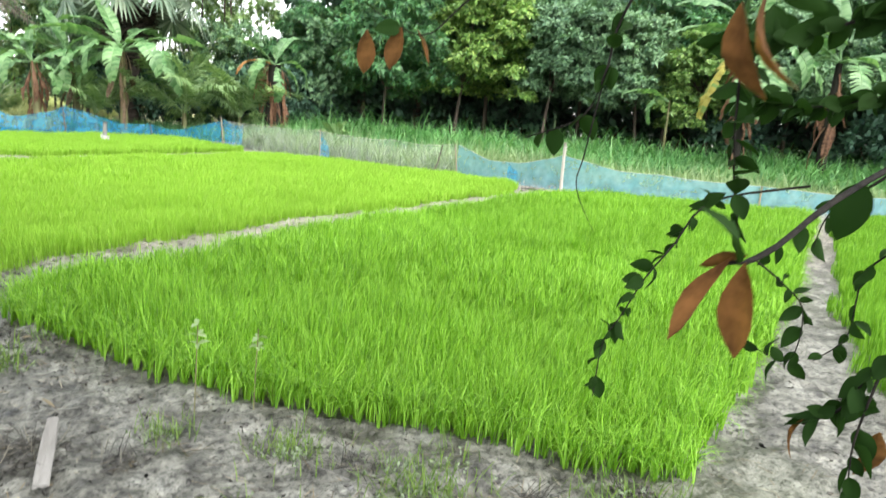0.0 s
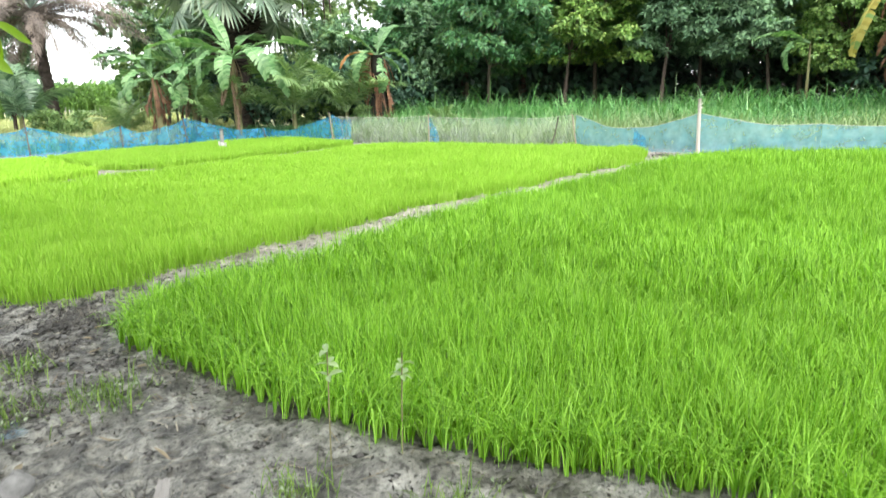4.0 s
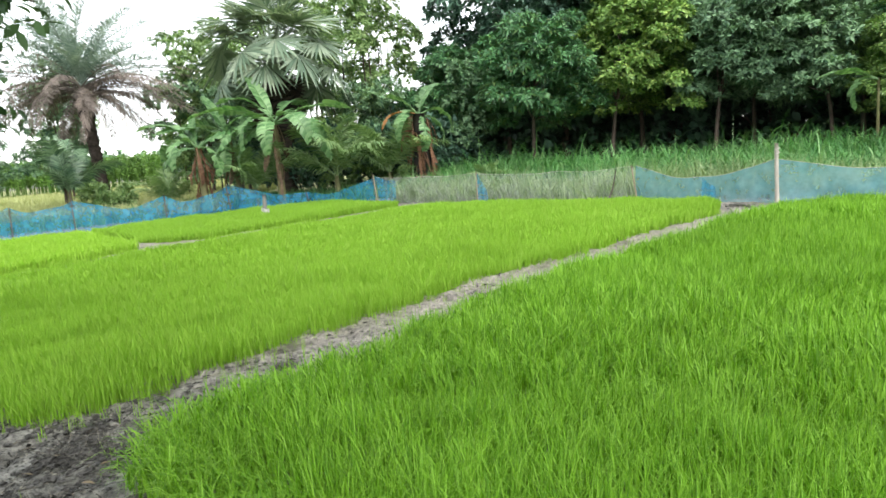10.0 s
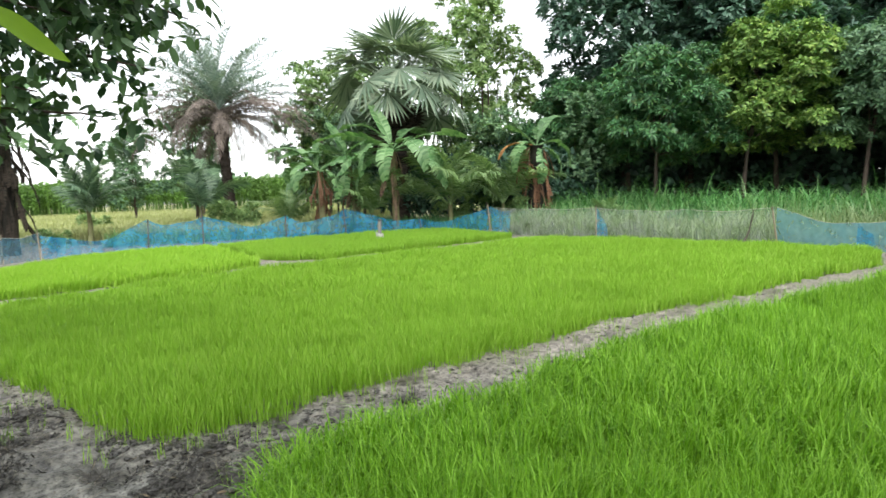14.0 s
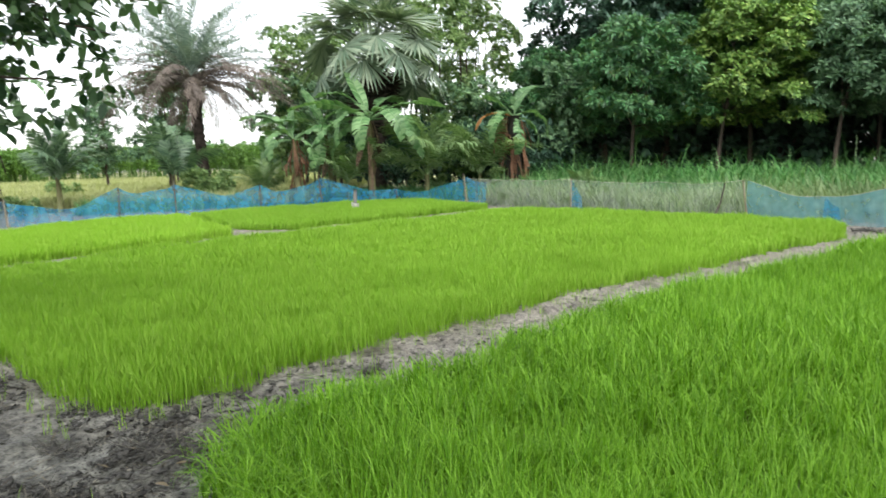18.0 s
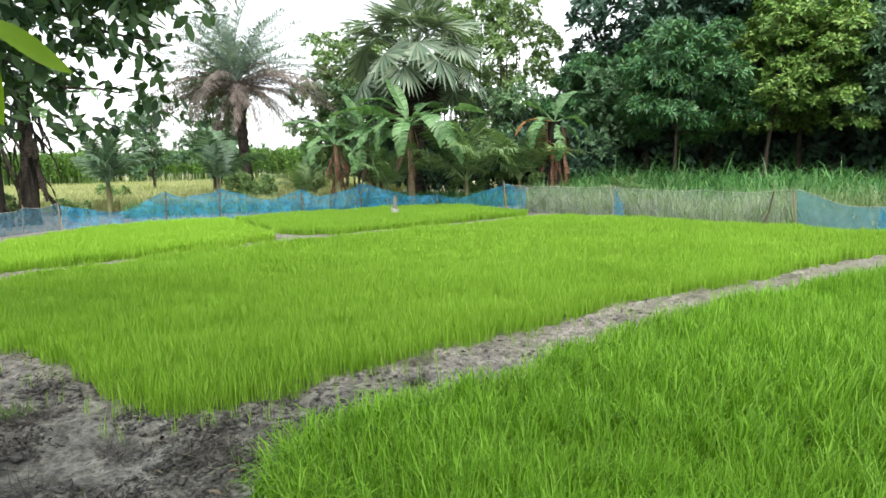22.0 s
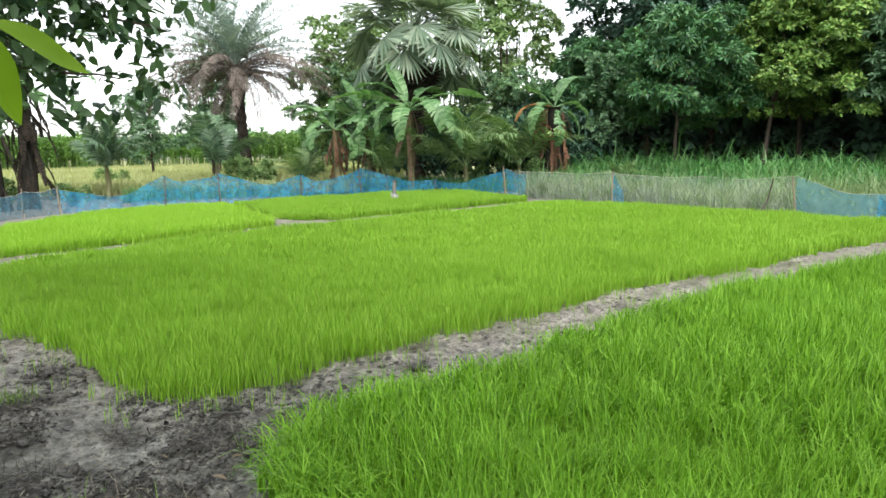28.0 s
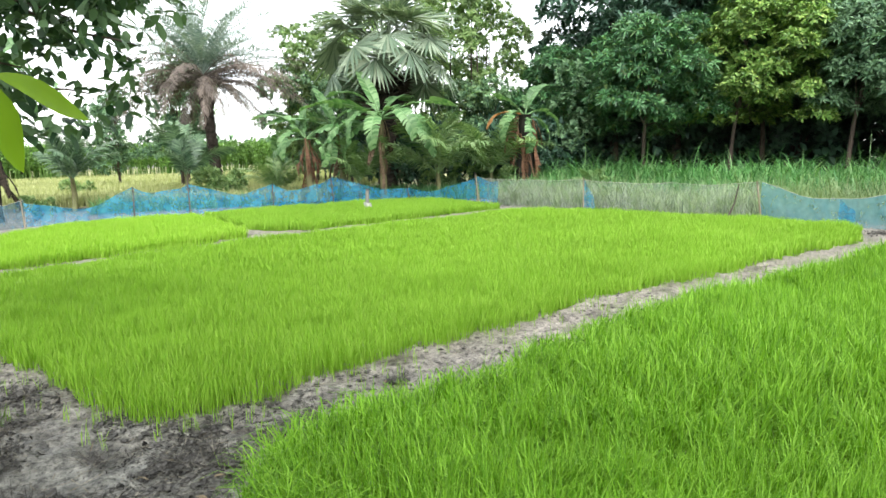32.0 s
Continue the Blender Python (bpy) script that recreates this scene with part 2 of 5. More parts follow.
BARK = solid_mat("bark", (0.06, 0.045, 0.035), (0.18, 0.14, 0.11), 9.0, 0.9, 0.8, 25.0, 0.2, (1, 1, 0.25))
DATE_BARK = solid_mat("date_palm_bark", (0.022, 0.018, 0.015), (0.1, 0.08, 0.066), 7.0, 0.95, 0.8, 25.0, 0.1)
STEM = solid_mat("banana_stem", (0.16, 0.12, 0.06), (0.3, 0.33, 0.14), 3.0, 0.7, 0.4, 20.0, 0.3, (1, 1, 0.2))
BAMBOO = solid_mat("dry_bamboo", (0.3, 0.24, 0.15), (0.48, 0.41, 0.3), 6.0, 0.6, 0.25, 60.0, 0.4, (1, 1, 0.15))
PALEWOOD = solid_mat("weathered_pale_wood", (0.45, 0.4, 0.34), (0.68, 0.64, 0.57), 6.0, 0.8, 0.4, 40.0, 0.3, (1, 1, 0.2))
DARKWOOD = solid_mat("dark_wet_wood", (0.07, 0.055, 0.045), (0.2, 0.16, 0.13), 9.0, 0.85, 0.5, 40.0)
ROPE = solid_mat("pale_rope", (0.5, 0.48, 0.42), (0.7, 0.68, 0.6), 30.0, 0.8, 0.2)
STONE = solid_mat("grey_stone", (0.14, 0.14, 0.13), (0.32, 0.315, 0.3), 14.0, 0.8, 0.5, 50.0)
CLOD = solid_mat("dark_mud_clod", (0.045, 0.043, 0.037), (0.19, 0.183, 0.163), 14.0, 0.7, 0.7, 40.0)
CHICKEN_WHITE = solid_mat("white_cloth", (0.6, 0.58, 0.55), (0.8, 0.78, 0.75), 12.0, 0.9, 0.2)
BLUE_NET = net_mat("blue_net", (0.006, 0.23, 0.48), (0.07, 0.55, 0.8), 0.45, 6.0)
PALE_BLUE_NET = net_mat("faded_blue_net", (0.17, 0.5, 0.64), (0.36, 0.7, 0.8), 0.46)
DULL_NET = net_mat("dull_blue_net", (0.05, 0.19, 0.28), (0.2, 0.4, 0.5), 0.42)
CLEAR_NET = net_mat("clear_net", (0.66, 0.72, 0.7), (0.82, 0.85, 0.84), 0.8)
TORN_NET = net_mat("torn_blue_net", (0.1, 0.27, 0.42), (0.25, 0.44, 0.56), 0.74)
OLDTRUNK = solid_mat("old_banana_trunk", (0.013, 0.012, 0.01), (0.055, 0.05, 0.04), 5.0, 0.9, 0.8, 20.0, 0.15, (1, 1, 0.15))
RUSTY = leaf_mat("rusty_dead_leaf", (0.13, 0.06, 0.04), (0.34, 0.18, 0.11), 0.12, 0.7, 3.0)
DARK_DRY = leaf_mat("dark_dead_leaf", (0.016, 0.013, 0.01), (0.07, 0.054, 0.04), 0.05, 0.8, 3.0)
GREYWOOD = solid_mat("grey_split_wood", (0.2, 0.19, 0.17), (0.36, 0.345, 0.32), 9.0, 0.85, 0.5, 50.0, 0.25, (1, 0.2, 1))


# ---- mesh helpers ----
def mesh_quads(name, v, q, mat, smooth=False):
    v, q = np.asarray(v, np.float32).reshape(-1, 3), np.asarray(q, np.int32).reshape(-1, 4)
    me = bpy.data.meshes.new(name)
    me.vertices.add(len(v))
    me.vertices.foreach_set("co", v.ravel())
    me.loops.add(len(q) * 4)
    me.loops.foreach_set("vertex_index", q.ravel())
    me.polygons.add(len(q))
    me.polygons.foreach_set("loop_start", np.arange(0, len(q) * 4, 4, dtype=np.int32))
    if smooth:
        me.polygons.foreach_set("use_smooth", np.ones(len(q), dtype=bool))
    me.update(calc_edges=True)
    me.validate()
    if mat:
        me.materials.append(mat)
    return me


class Pile:
    """Gathers quads for one mesh."""

    def __init__(self):
        self.v, self.q, self.n = [], [], 0

    def add(self, v, q):
        v, q = np.asarray(v, float).reshape(-1, 3), np.asarray(q, int).reshape(-1, 4)
        self.v.append(v), self.q.append(q + self.n)
        self.n += len(v)
        return self

    def mesh(self, name, mat, smooth=False):
        return mesh_quads(name, np.concatenate(self.v), np.concatenate(self.q), mat, smooth)


def part(name, me, parent, label="", m=None):
    ob = new(name, me)
    ob.parent = parent
    if m is not None:
        ob.matrix_local = m
    if label:
        ob["label"] = label
    return ob


def thing(name, me, label, category, group="", kind="", m=None):
    ob = new(name, me)
    if m is not None:
        ob.matrix_world = m
    return tagged(ob, label, category, group, kind)


def grid_faces(rows, cols, wrap=False):
    a = np.arange(rows * cols).reshape(rows, cols)
    if wrap:
        a = np.concatenate([a, a[:, :1]], 1)
    return np.stack([a[:-1, :-1], a[:-1, 1:], a[1:, 1:], a[1:, :-1]], -1).reshape(-1, 4)


def tube(points, radii, sides=7, rough=0.0, seed=0):
    """A tapered tube along points."""
    r = np.random.default_rng(seed)
    p = np.asarray(points, float)
    radii = np.broadcast_to(np.asarray(radii, float), (len(p),))
    d = np.gradient(p, axis=0)
    d /= np.linalg.norm(d, axis=1)[:, None] + 1e-9
    ref = np.where(np.abs(d[:, 2:3]) > 0.9, np.array([[1.0, 0, 0]]), np.array([[0, 0, 1.0]]))
    a = np.cross(d, ref)
    a /= np.linalg.norm(a, axis=1)[:, None]
    b = np.cross(d, a)
    th = np.linspace(0, 2 * np.pi, sides, endpoint=False)
    rr = radii[:, None] * (1 + rough * r.normal(size=(len(p), sides)))
    v = p[:, None] + rr[..., None] * (np.cos(th)[None, :, None] * a[:, None] + np.sin(th)[None, :, None] * b[:, None])
    n = len(p) * sides
    v = np.concatenate([v.reshape(-1, 3), p[:1], p[-1:]])
    q = grid_faces(len(p), sides, True)
    k = np.arange(sides)
    k2 = (k + 1) % sides
    half = [(n, k[i], k[(i + 1) % sides], k[(i + 2) % sides]) for i in range(0, sides - 1, 2)]
    top = [(n + 1, n - sides + k[(i + 2) % sides], n - sides + k[(i + 1) % sides], n - sides + k[i]) for i in range(0, sides - 1, 2)]
    return v, np.concatenate([q, np.array(half + top)])


def blades(base, az, length, width, lean, bend, segs=3):
    """Many grass blades at once: they rise, lean and bend over. Returns vertices and quads."""
    n = len(base)
    s = np.linspace(0, 1, segs + 1)[None]
    ang = lean[:, None] + bend[:, None] * s**2
    step = length[:, None] / segs
    mid = (ang[:, 1:] + ang[:, :-1]) / 2
    out = np.concatenate([np.zeros((n, 1)), np.cumsum(np.sin(mid) * step, 1)], 1)
    up = np.concatenate([np.zeros((n, 1)), np.cumsum(np.cos(mid) * step, 1)], 1)
    dx, dy = np.cos(az)[:, None], np.sin(az)[:, None]
    c = np.stack([base[:, :1] + out * dx, base[:, 1:2] + out * dy, base[:, 2:3] + up], -1)
    w = width[:, None] * np.array([0.7, 1.0, 0.8, 0.12] if segs == 3 else ([0.8, 1.0, 0.1] if segs == 2 else [1.0, 0.12] if segs == 1 else np.r_[0.6, np.linspace(1, 0.08, segs)]))[None]
    side = np.stack([-dy * w, dx * w, 0 * w], -1) / 2
    v = np.stack([c - side, c + side], 2).reshape(n, -1, 3)
    k = np.arange(segs)[:, None] * 2 + np.array([[0, 1, 3, 2]])
    q = (np.arange(n)[:, None, None] * (2 * (segs + 1)) + k[None]).reshape(-1, 4)
    return v.reshape(-1, 3), q


def inside(poly, x, y):
    poly = np.asarray(poly, float)
    ok = np.zeros(len(x), bool)
    for (x1, y1), (x2, y2) in zip(poly, np.roll(poly, -1, 0)):
        cross = ((y1 > y) != (y2 > y)) & (x < (x2 - x1) * (y - y1) / (y2 - y1 + 1e-12) + x1)
        ok ^= cross
    return ok


def edge_distance(poly, x, y):
    poly = np.asarray(poly, float)
    best = np.full(len(x), 1e9)
    for a, b in zip(poly, np.roll(poly, -1, 0)):
        ab = b - a
        t = np.clip(((x - a[0]) * ab[0] + (y - a[1]) * ab[1]) / (ab @ ab), 0, 1)
        best = np.minimum(best, np.hypot(x - a[0] - t * ab[0], y - a[1] - t * ab[1]))
    return best


def wave_noise(x, y, size, seed):
    """Smooth noise from value lattice, about -1 to 1."""
    r = np.random.default_rng(seed)
    table = r.uniform(-1, 1, (64, 64))
    gx, gy = x / size, y / size
    ix, iy = np.floor(gx).astype(int), np.floor(gy).astype(int)
    fx, fy = gx - ix, gy - iy
    fx, fy = fx * fx * (3 - 2 * fx), fy * fy * (3 - 2 * fy)
    g = lambda a, b: table[a % 64, b % 64]
    return (g(ix, iy) * (1 - fx) + g(ix + 1, iy) * fx) * (1 - fy) + (g(ix, iy + 1) * (1 - fx) + g(ix + 1, iy + 1) * fx) * fy


# ---- plan of the beds ----
BED_A = [(-1.55, 3.5), (-2.03, 3.8), (-2.82, 4.46), (-3.83, 5.1), (-5.15, 6.2), (-5.45, 6.6), (-5.95, 7.5), (-5.78, 8.3), (-5.27, 9.12), (-4.57, 9.88), (-3.92, 10.68), (-3.25, 11.36), (-2.56, 12.06), (-1.23, 13.3), (-0.1, 14.4), (1.45, 15.9), (2.3, 16.0), (3.1, 15.4), (6.1, 12.6), (7.0, 11.0), (6.3, 9.9), (4.46, 8.55), (3.05, 7.45), (1.55, 6.35), (1.0, 5.72), (0.38, 5.2), (-0.1, 4.74), (-0.55, 4.28), (-0.82, 4.02), (-1.22, 3.6)]
BED_B = [(-0.72, 2.55), (-0.7, 3.05), (-0.4, 3.4), (-0.05, 3.72), (0.5, 3.95), (0.72, 4.3), (1.38, 5.1), (2.6, 6.2), (4.75, 7.8), (6.5, 9.2), (7.4, 9.9), (10.1, 8.6), (12.1, 7.7), (5.8, 2.25), (4.4, 1.15), (3.4, 0.42), (2.75, -0.12), (2.2, 0.12), (1.76, 0.46), (1.25, 0.74), (0.78, 1.05), (0.34, 1.42), (-0.08, 2.0), (-0.45, 2.3)]
BED_C = [(-7.08, 8.25), (-6.43, 8.92), (-5.82, 9.9), (-5.01, 10.75), (-4.3, 11.6), (-3.92, 12.4), (-4.05, 12.9), (-4.6, 13.85), (-6.88, 17.0), (-9.2, 15.4), (-9.4, 12.3)]
BED_D = [(-2.97, 13.45), (-1.45, 14.7), (-0.22, 16.1), (1.35, 17.5), (1.2, 17.9), (0.5, 19.0), (-0.7, 20.3), (-2.9, 20.3), (-4.6, 18.95), (-6.78, 17.35), (-4.5, 14.0), (-4.0, 13.6), (-3.45, 13.45)]
BED_E = [(3.85, -0.75), (4.85, 0.8), (5.95, 1.95), (12.25, 7.5), (14.2, 6.6), (8.5, -0.5), (6.0, -2.2)]


def ground_height(x, y):
    h = 0.02 * wave_noise(x, y, 0.9, 1) + 0.018 * wave_noise(x, y, 0.31, 2) + 0.016 * wave_noise(x, y, 0.13, 3)
    h = h + 0.015 * (1 - 2 * np.abs(wave_noise(x + 0.05 * wave_noise(x, y, 0.2, 6), y, 0.085, 4))) + 0.009 * wave_noise(x, y, 0.05, 5)
    near = np.clip(1 - (np.hypot(x - 1, y - 4) - 9) / 6, 0, 1)
    burrow = 0.09 * np.exp(-((x - 2.066) ** 2 + (y + 0.3) ** 2) / 0.075**2) - 0.035 * np.exp(-(np.hypot(x - 2.05, y + 0.24) - 0.13) ** 2 / 0.05**2)
    return h * near - 0.012 - burrow


def build_ground():
    tail = np.geomspace(0.12, 2600, 26)
    xs = np.concatenate([-7 - tail[::-1], np.arange(-7, -3.41, 0.06), np.arange(-3.38, 3.4, 0.034), np.arange(3.45, 9.01, 0.06), 9 + tail])
    ys = np.concatenate([-4 - tail[::-1], np.arange(-4, -1.39, 0.065), np.arange(-1.36, 5.0, 0.034), np.arange(5.05, 13.01, 0.065), 13 + tail])
    X, Y = np.meshgrid(xs, ys)
    Z = ground_height(X.ravel(), Y.ravel())
    me = mesh_quads("ground", np.stack([X.ravel(), Y.ravel(), Z], -1), grid_faces(len(ys), len(xs)), MUD, True)
    thing("ground", me, "damp grey-brown field mud with lumps and drier pale patches", "ground", kind="structure")


build_ground()


def rice_bed(name, poly, height, mat, label, seed, dense=1.0, wild=(0.2, 0.2, 0.4), edge=(0.72, 0.3), tuft=0.0, broad=1.0, flop=0.0, inset=0.0):
    r = np.random.default_rng(seed)
    p = np.asarray(poly)
    lo, hi = p.min(0), p.max(0)
    vs, qs, n0 = [], [], 0
    for near, far, per_m2, w, segs in ((0, 3.4, 6500, 0.0052, 4), (3.4, 5.5, 5200, 0.0058, 3), (5.5, 9, 4800, 0.0065, 2), (9, 40, 2600, 0.012, 2)):
        count = int((hi - lo).prod() * per_m2 * (dense if far < 6 else max(dense, 0.9)))
        x, y = r.uniform(lo[0], hi[0], count), r.uniform(lo[1], hi[1], count)
        d = np.hypot(x - 0.6, y + 0.4)
        keep = (d >= near) & (d < far)
        x, y = x[keep], y[keep]
        x2, y2 = x + 0.07 * wave_noise(x, y, 0.3, seed + 5), y + 0.07 * wave_noise(x, y, 0.3, seed + 6)
        keep = inside(poly, x2, y2)
        keep &= edge_distance(poly, x2, y2) > inset
        x, y = x[keep], y[keep]
        if not len(x):
            continue
        e = edge_distance(poly, x, y)
        thin = r.uniform(size=len(x)) < np.clip(edge[1] + e / 0.18, 0, 1)
        x, y, e = x[thin], y[thin], e[thin]
        k = len(x)
        z = ground_height(x, y)
        az = r.uniform(0, 2 * np.pi, k)
        if tuft:
            cx, cy = (np.floor(x / tuft) + 0.5) * tuft, (np.floor(y / tuft) + 0.5) * tuft
            cx, cy = cx + 0.5 * tuft * wave_noise(cx * 7, cy * 7, 0.31, 8), cy + 0.5 * tuft * wave_noise(cx * 7, cy * 7, 0.31, 9)
            az = np.arctan2(y - cy, x - cx) + r.normal(0, 0.5, k)
            x, y = cx + (x - cx) * 0.5, cy + (y - cy) * 0.5
        hgt = height * (1 + 0.16 * wave_noise(x, y, 0.9, seed + 1) + 0.12 * wave_noise(x, y, 0.25, seed + 2)) * r.uniform(0.65 if far < 6 else 0.8, 1.15 if far < 6 else 1.08, k) * np.clip(edge[0] + e * 1.2, 0, 1)
        wind = 0.6 + 0.7 * wave_noise(x, y, 1.5, seed + 3)
        az = np.where(r.uniform(size=k) < 0.12, wind, az)
        lean, bend = r.uniform(0.0, wild[0], k), np.abs(r.normal(wild[1], wild[2], k))
        if flop:
            # the outer plants arch over the bed's rim
            rim = (e < 0.24) & (r.uniform(size=k) < 0.6)
            bend, hgt = np.where(rim, r.uniform(2.0, 3.6, k), bend), np.where(rim, hgt * flop, hgt)
        v, q = blades(np.stack([x, y, z], -1), az, hgt, (broad if far < 6 else 1.0) * w * r.uniform(0.7, 1.3, k), lean, bend, segs)
        vs.append(v), qs.append(q + n0)
        n0 += len(v)
    me = mesh_quads(name, np.concatenate(vs), np.concatenate(qs), mat)
    thing(name, me, label, "rice seedlings", "seedling beds", "stuff")


rice_bed("rice_bed", BED_A, 0.19, RICE_A, "dense lime-green rice seedlings in a wet nursery bed", 11, wild=(0.32, 0.45, 0.5), edge=(0.85, 0.4))
rice_bed("rice_bed", BED_B, 0.265, RICE_B, "taller fresh green rice seedlings beside the mud path", 23, wild=(0.28, 1.15, 0.8), tuft=0.065, broad=1.4, dense=0.8, edge=(1.0, 0.7), flop=1.25, inset=0.05)
rice_bed("rice_bed", BED_C, 0.2, RICE_A, "short lime-green rice seedlings along the blue net", 37, wild=(0.32, 0.45, 0.5), edge=(1.0, 0.8), inset=0.04)
rice_bed("rice_bed", BED_D, 0.2, RICE_A, "lime-green rice seedlings in the far bed by the stump", 41, wild=(0.32, 0.45, 0.5), edge=(1.0, 0.8), inset=0.04)
rice_bed("rice_bed", BED_E, 0.24, RICE_B, "fresh green rice seedlings past the side path", 53)


# ---- net fence round the beds ----
def net_sheet(a, b, ha, hb, sag, folds, seed, n=22, m=6, lean=0.0, foot=0.0):
    """A slack panel of netting from post a to post b, gathered at the foot."""
    r = np.random.default_rng(seed)
    a, b = np.asarray(a, float), np.asarray(b, float)
    s = np.linspace(0, 1, n)
    t = np.linspace(0, 1, m)
    S, T = np.meshgrid(s, t)
    d = (b - a) / np.linalg.norm(b - a)
    nrm = np.array([-d[1], d[0]])
    top = ha + (hb - ha) * S - sag * 4 * S * (1 - S) * (1 - 0.25 * np.sin(7 * S + seed))
    ph = r.uniform(0, 6.28, 3)
    off = folds * (np.sin(9 * S + ph[0] + 2 * T) + 0.6 * np.sin(23 * S + ph[1] - 3 * T) + 0.4 * np.sin(41 * S + ph[2])) * (0.35 + 0.65 * T * (1.2 - T)) + lean * (1 - T)
    z = foot + (top - foot) * T
    x = a[0] + (b[0] - a[0]) * S + nrm[0] * off
    y = a[1] + (b[1] - a[1]) * S + nrm[1] * off
    return np.stack([x, y, z], -1).reshape(-1, 3), grid_faces(m, n), np.stack([x[-1], y[-1], z[-1]], -1)


def post_mesh(name, h, r0, mat, lean=(0, 0), seed=0, knots=0):
    pts = np.array([(lean[0] * t, lean[1] * t, -0.08 + (h + 0.08) * t) for t in np.linspace(0, 1, 9)])
    rad = r0 * np.linspace(1.1, 0.9, 9)
    if knots:
        rad = rad * (1 + 0.12 * (np.arange(9) % 2))
    v, q = tube(pts, rad, 8, 0.04, seed)
    return mesh_quads(name, v, q, mat, True)


def net_fence(label, stations, mat, group, rope=True, folds=0.03, post_mat=DARKWOOD, clip=0.0, sags=None):
    """stations: x, y, height of the net's top there, height of the post."""
    x0, y0 = stations[0][:2]
    root = thing("net_fence", None, label, "fence", group, m=pose(x0, y0, 0))
    inv = np.array([x0, y0, 0.0])
    line = []
    for k, (p, q) in enumerate(zip(stations, stations[1:])):
        v, f, top = net_sheet(p[:2], q[:2], p[2], q[2], sags[k] if sags else 0.1, folds, 3 * k + len(stations))
        part("net_panel", mesh_quads("net_panel", v - inv, f, mat, True), root)
        line += list(top[:-1] if k < len(stations) - 2 else top)
    if rope:
        v, f = tube(np.array(line) - inv + np.array([0, 0, 0.003]), 0.0038, 5)
        part("top_rope", mesh_quads("top_rope", v, f, ROPE, True), root, "thin pale top rope")
    for k, (x, y, h, ph) in enumerate(stations):
        if ph > 0:
            me = post_mesh("post", ph, 0.017, post_mat, (rng.normal(0, 0.05), rng.normal(0, 0.03)), k)
            part("post", me, root, "", pose(x - x0, y - y0 - 0.04, 0))
    return root


net_fence("dull blue mosquito net sagging between thin stakes", [(-10.6, 10.6, 0.5, 0.6), (-10.95, 12.5, 0.6, 0.68), (-10.9, 13.6, 0.58, 0.66), (-10.8, 14.7, 0.62, 0.7), (-10.55, 15.7, 0.66, 0.72)], DULL_NET, "net fence", folds=0.07, sags=[0.1, 0.06, 0.08, 0.05], post_mat=BAMBOO)
net_fence("bright blue mosquito net in slack folds on dark stakes", [(-10.55, 15.7, 0.6, 0), (-8.6, 17.3, 0.86, 0.86), (-7.4, 18.1, 0.88, 1.12), (-5.4, 19.4, 0.76, 0.78), (-3.85, 20.8, 0.88, 0.9), (-1.4, 21.0, 0.44, 0.5), (0.75, 18.6, 0.84, 0.95)], BLUE_NET, "net fence", rope=False, folds=0.09, sags=[0.3, 0.2, 0.26, 0.28, 0.14, 0.2])
net_fence("clear white mosquito net hung from a taut rope", [(0.75, 18.5, 0.8, 0.9), (2.0, 17.3, 0.76, 0), (3.25, 16.0, 0.78, 0.84), (4.9, 14.6, 0.72, 0), (6.28, 13.22, 0.76, 0)], CLEAR_NET, "net fence", folds=0.02, sags=[0.03, 0.03, 0.06, 0.05], post_mat=BAMBOO)
net_fence("faded blue mosquito net tied to a pale post", [(6.3, 13.2, 0.76, 0.78), (7.2, 11.7, 0.5, 0), (7.8, 10.6, 0.8, 0), (9.6, 9.45, 0.56, 0), (11.4, 8.6, 0.5, 0.5), (14.0, 7.6, 0.45, 0), (18.0, 6.4, 0.45, 0.5)], PALE_BLUE_NET, "net fence", folds=0.03, sags=[0.1, 0.04, 0.08, 0.03, 0.03, 0.03], post_mat=BAMBOO)
# blue scrap tied at the second corner
v, f, top = net_sheet((0, 0), (0.22, -0.16), 0.8, 0.35, 0.02, 0.05, 5, 8, 5)
thing("net_scrap", mesh_quads("net_scrap", v, f, BLUE_NET, True), "bunched blue net scrap tied to the rope", "net", m=pose(3.26, 15.97, 0))
v, f, top = net_sheet((0, 0), (0.5, -0.42), 0.84, 0.7, 0.06, 0.05, 8, 10, 5)
thing("net_scrap", mesh_quads("net_scrap", v, f, BLUE_NET, True), "blue net scrap at the corner stake", "net", m=pose(0.78, 18.44, 0))


v, f, top = net_sheet((0, 0), (0.16, -0.2), 0.5, 0.3, 0.02, 0.05, 15, 8, 5)
thing("net_scrap", mesh_quads("net_scrap", v, f, BLUE_NET, True), "knotted blue net scrap beside the pale post", "net", m=pose(7.05, 11.8, 0))


def pale_post():
    root = thing("wooden_post", None, "weathered pale wooden post holding up the blue net", "post", m=pose(7.8, 10.55, 0))
    part("shaft", post_mesh("shaft", 1.08, 0.036, PALEWOOD, (0.0, 0.02), 4), root)
    pts = [(0.041 * math.cos(a), 0.041 * math.sin(a), 0.84 + 0.012 * a) for a in np.linspace(0, 12.5, 40)]
    part("binding", mesh_quads("binding", *tube(pts, 0.008, 5), ROPE, True), root, "pale rope binding")
    return root


pale_post()


def stump_post():
    root = thing("stake", None, "short broken weathered wooden stake at the bed's edge", "stake", m=pose(-2.3, 17.55, 0))
    part("shaft", post_mesh("shaft", 0.62, 0.055, GREYWOOD, (0.03, 0), 2), root)


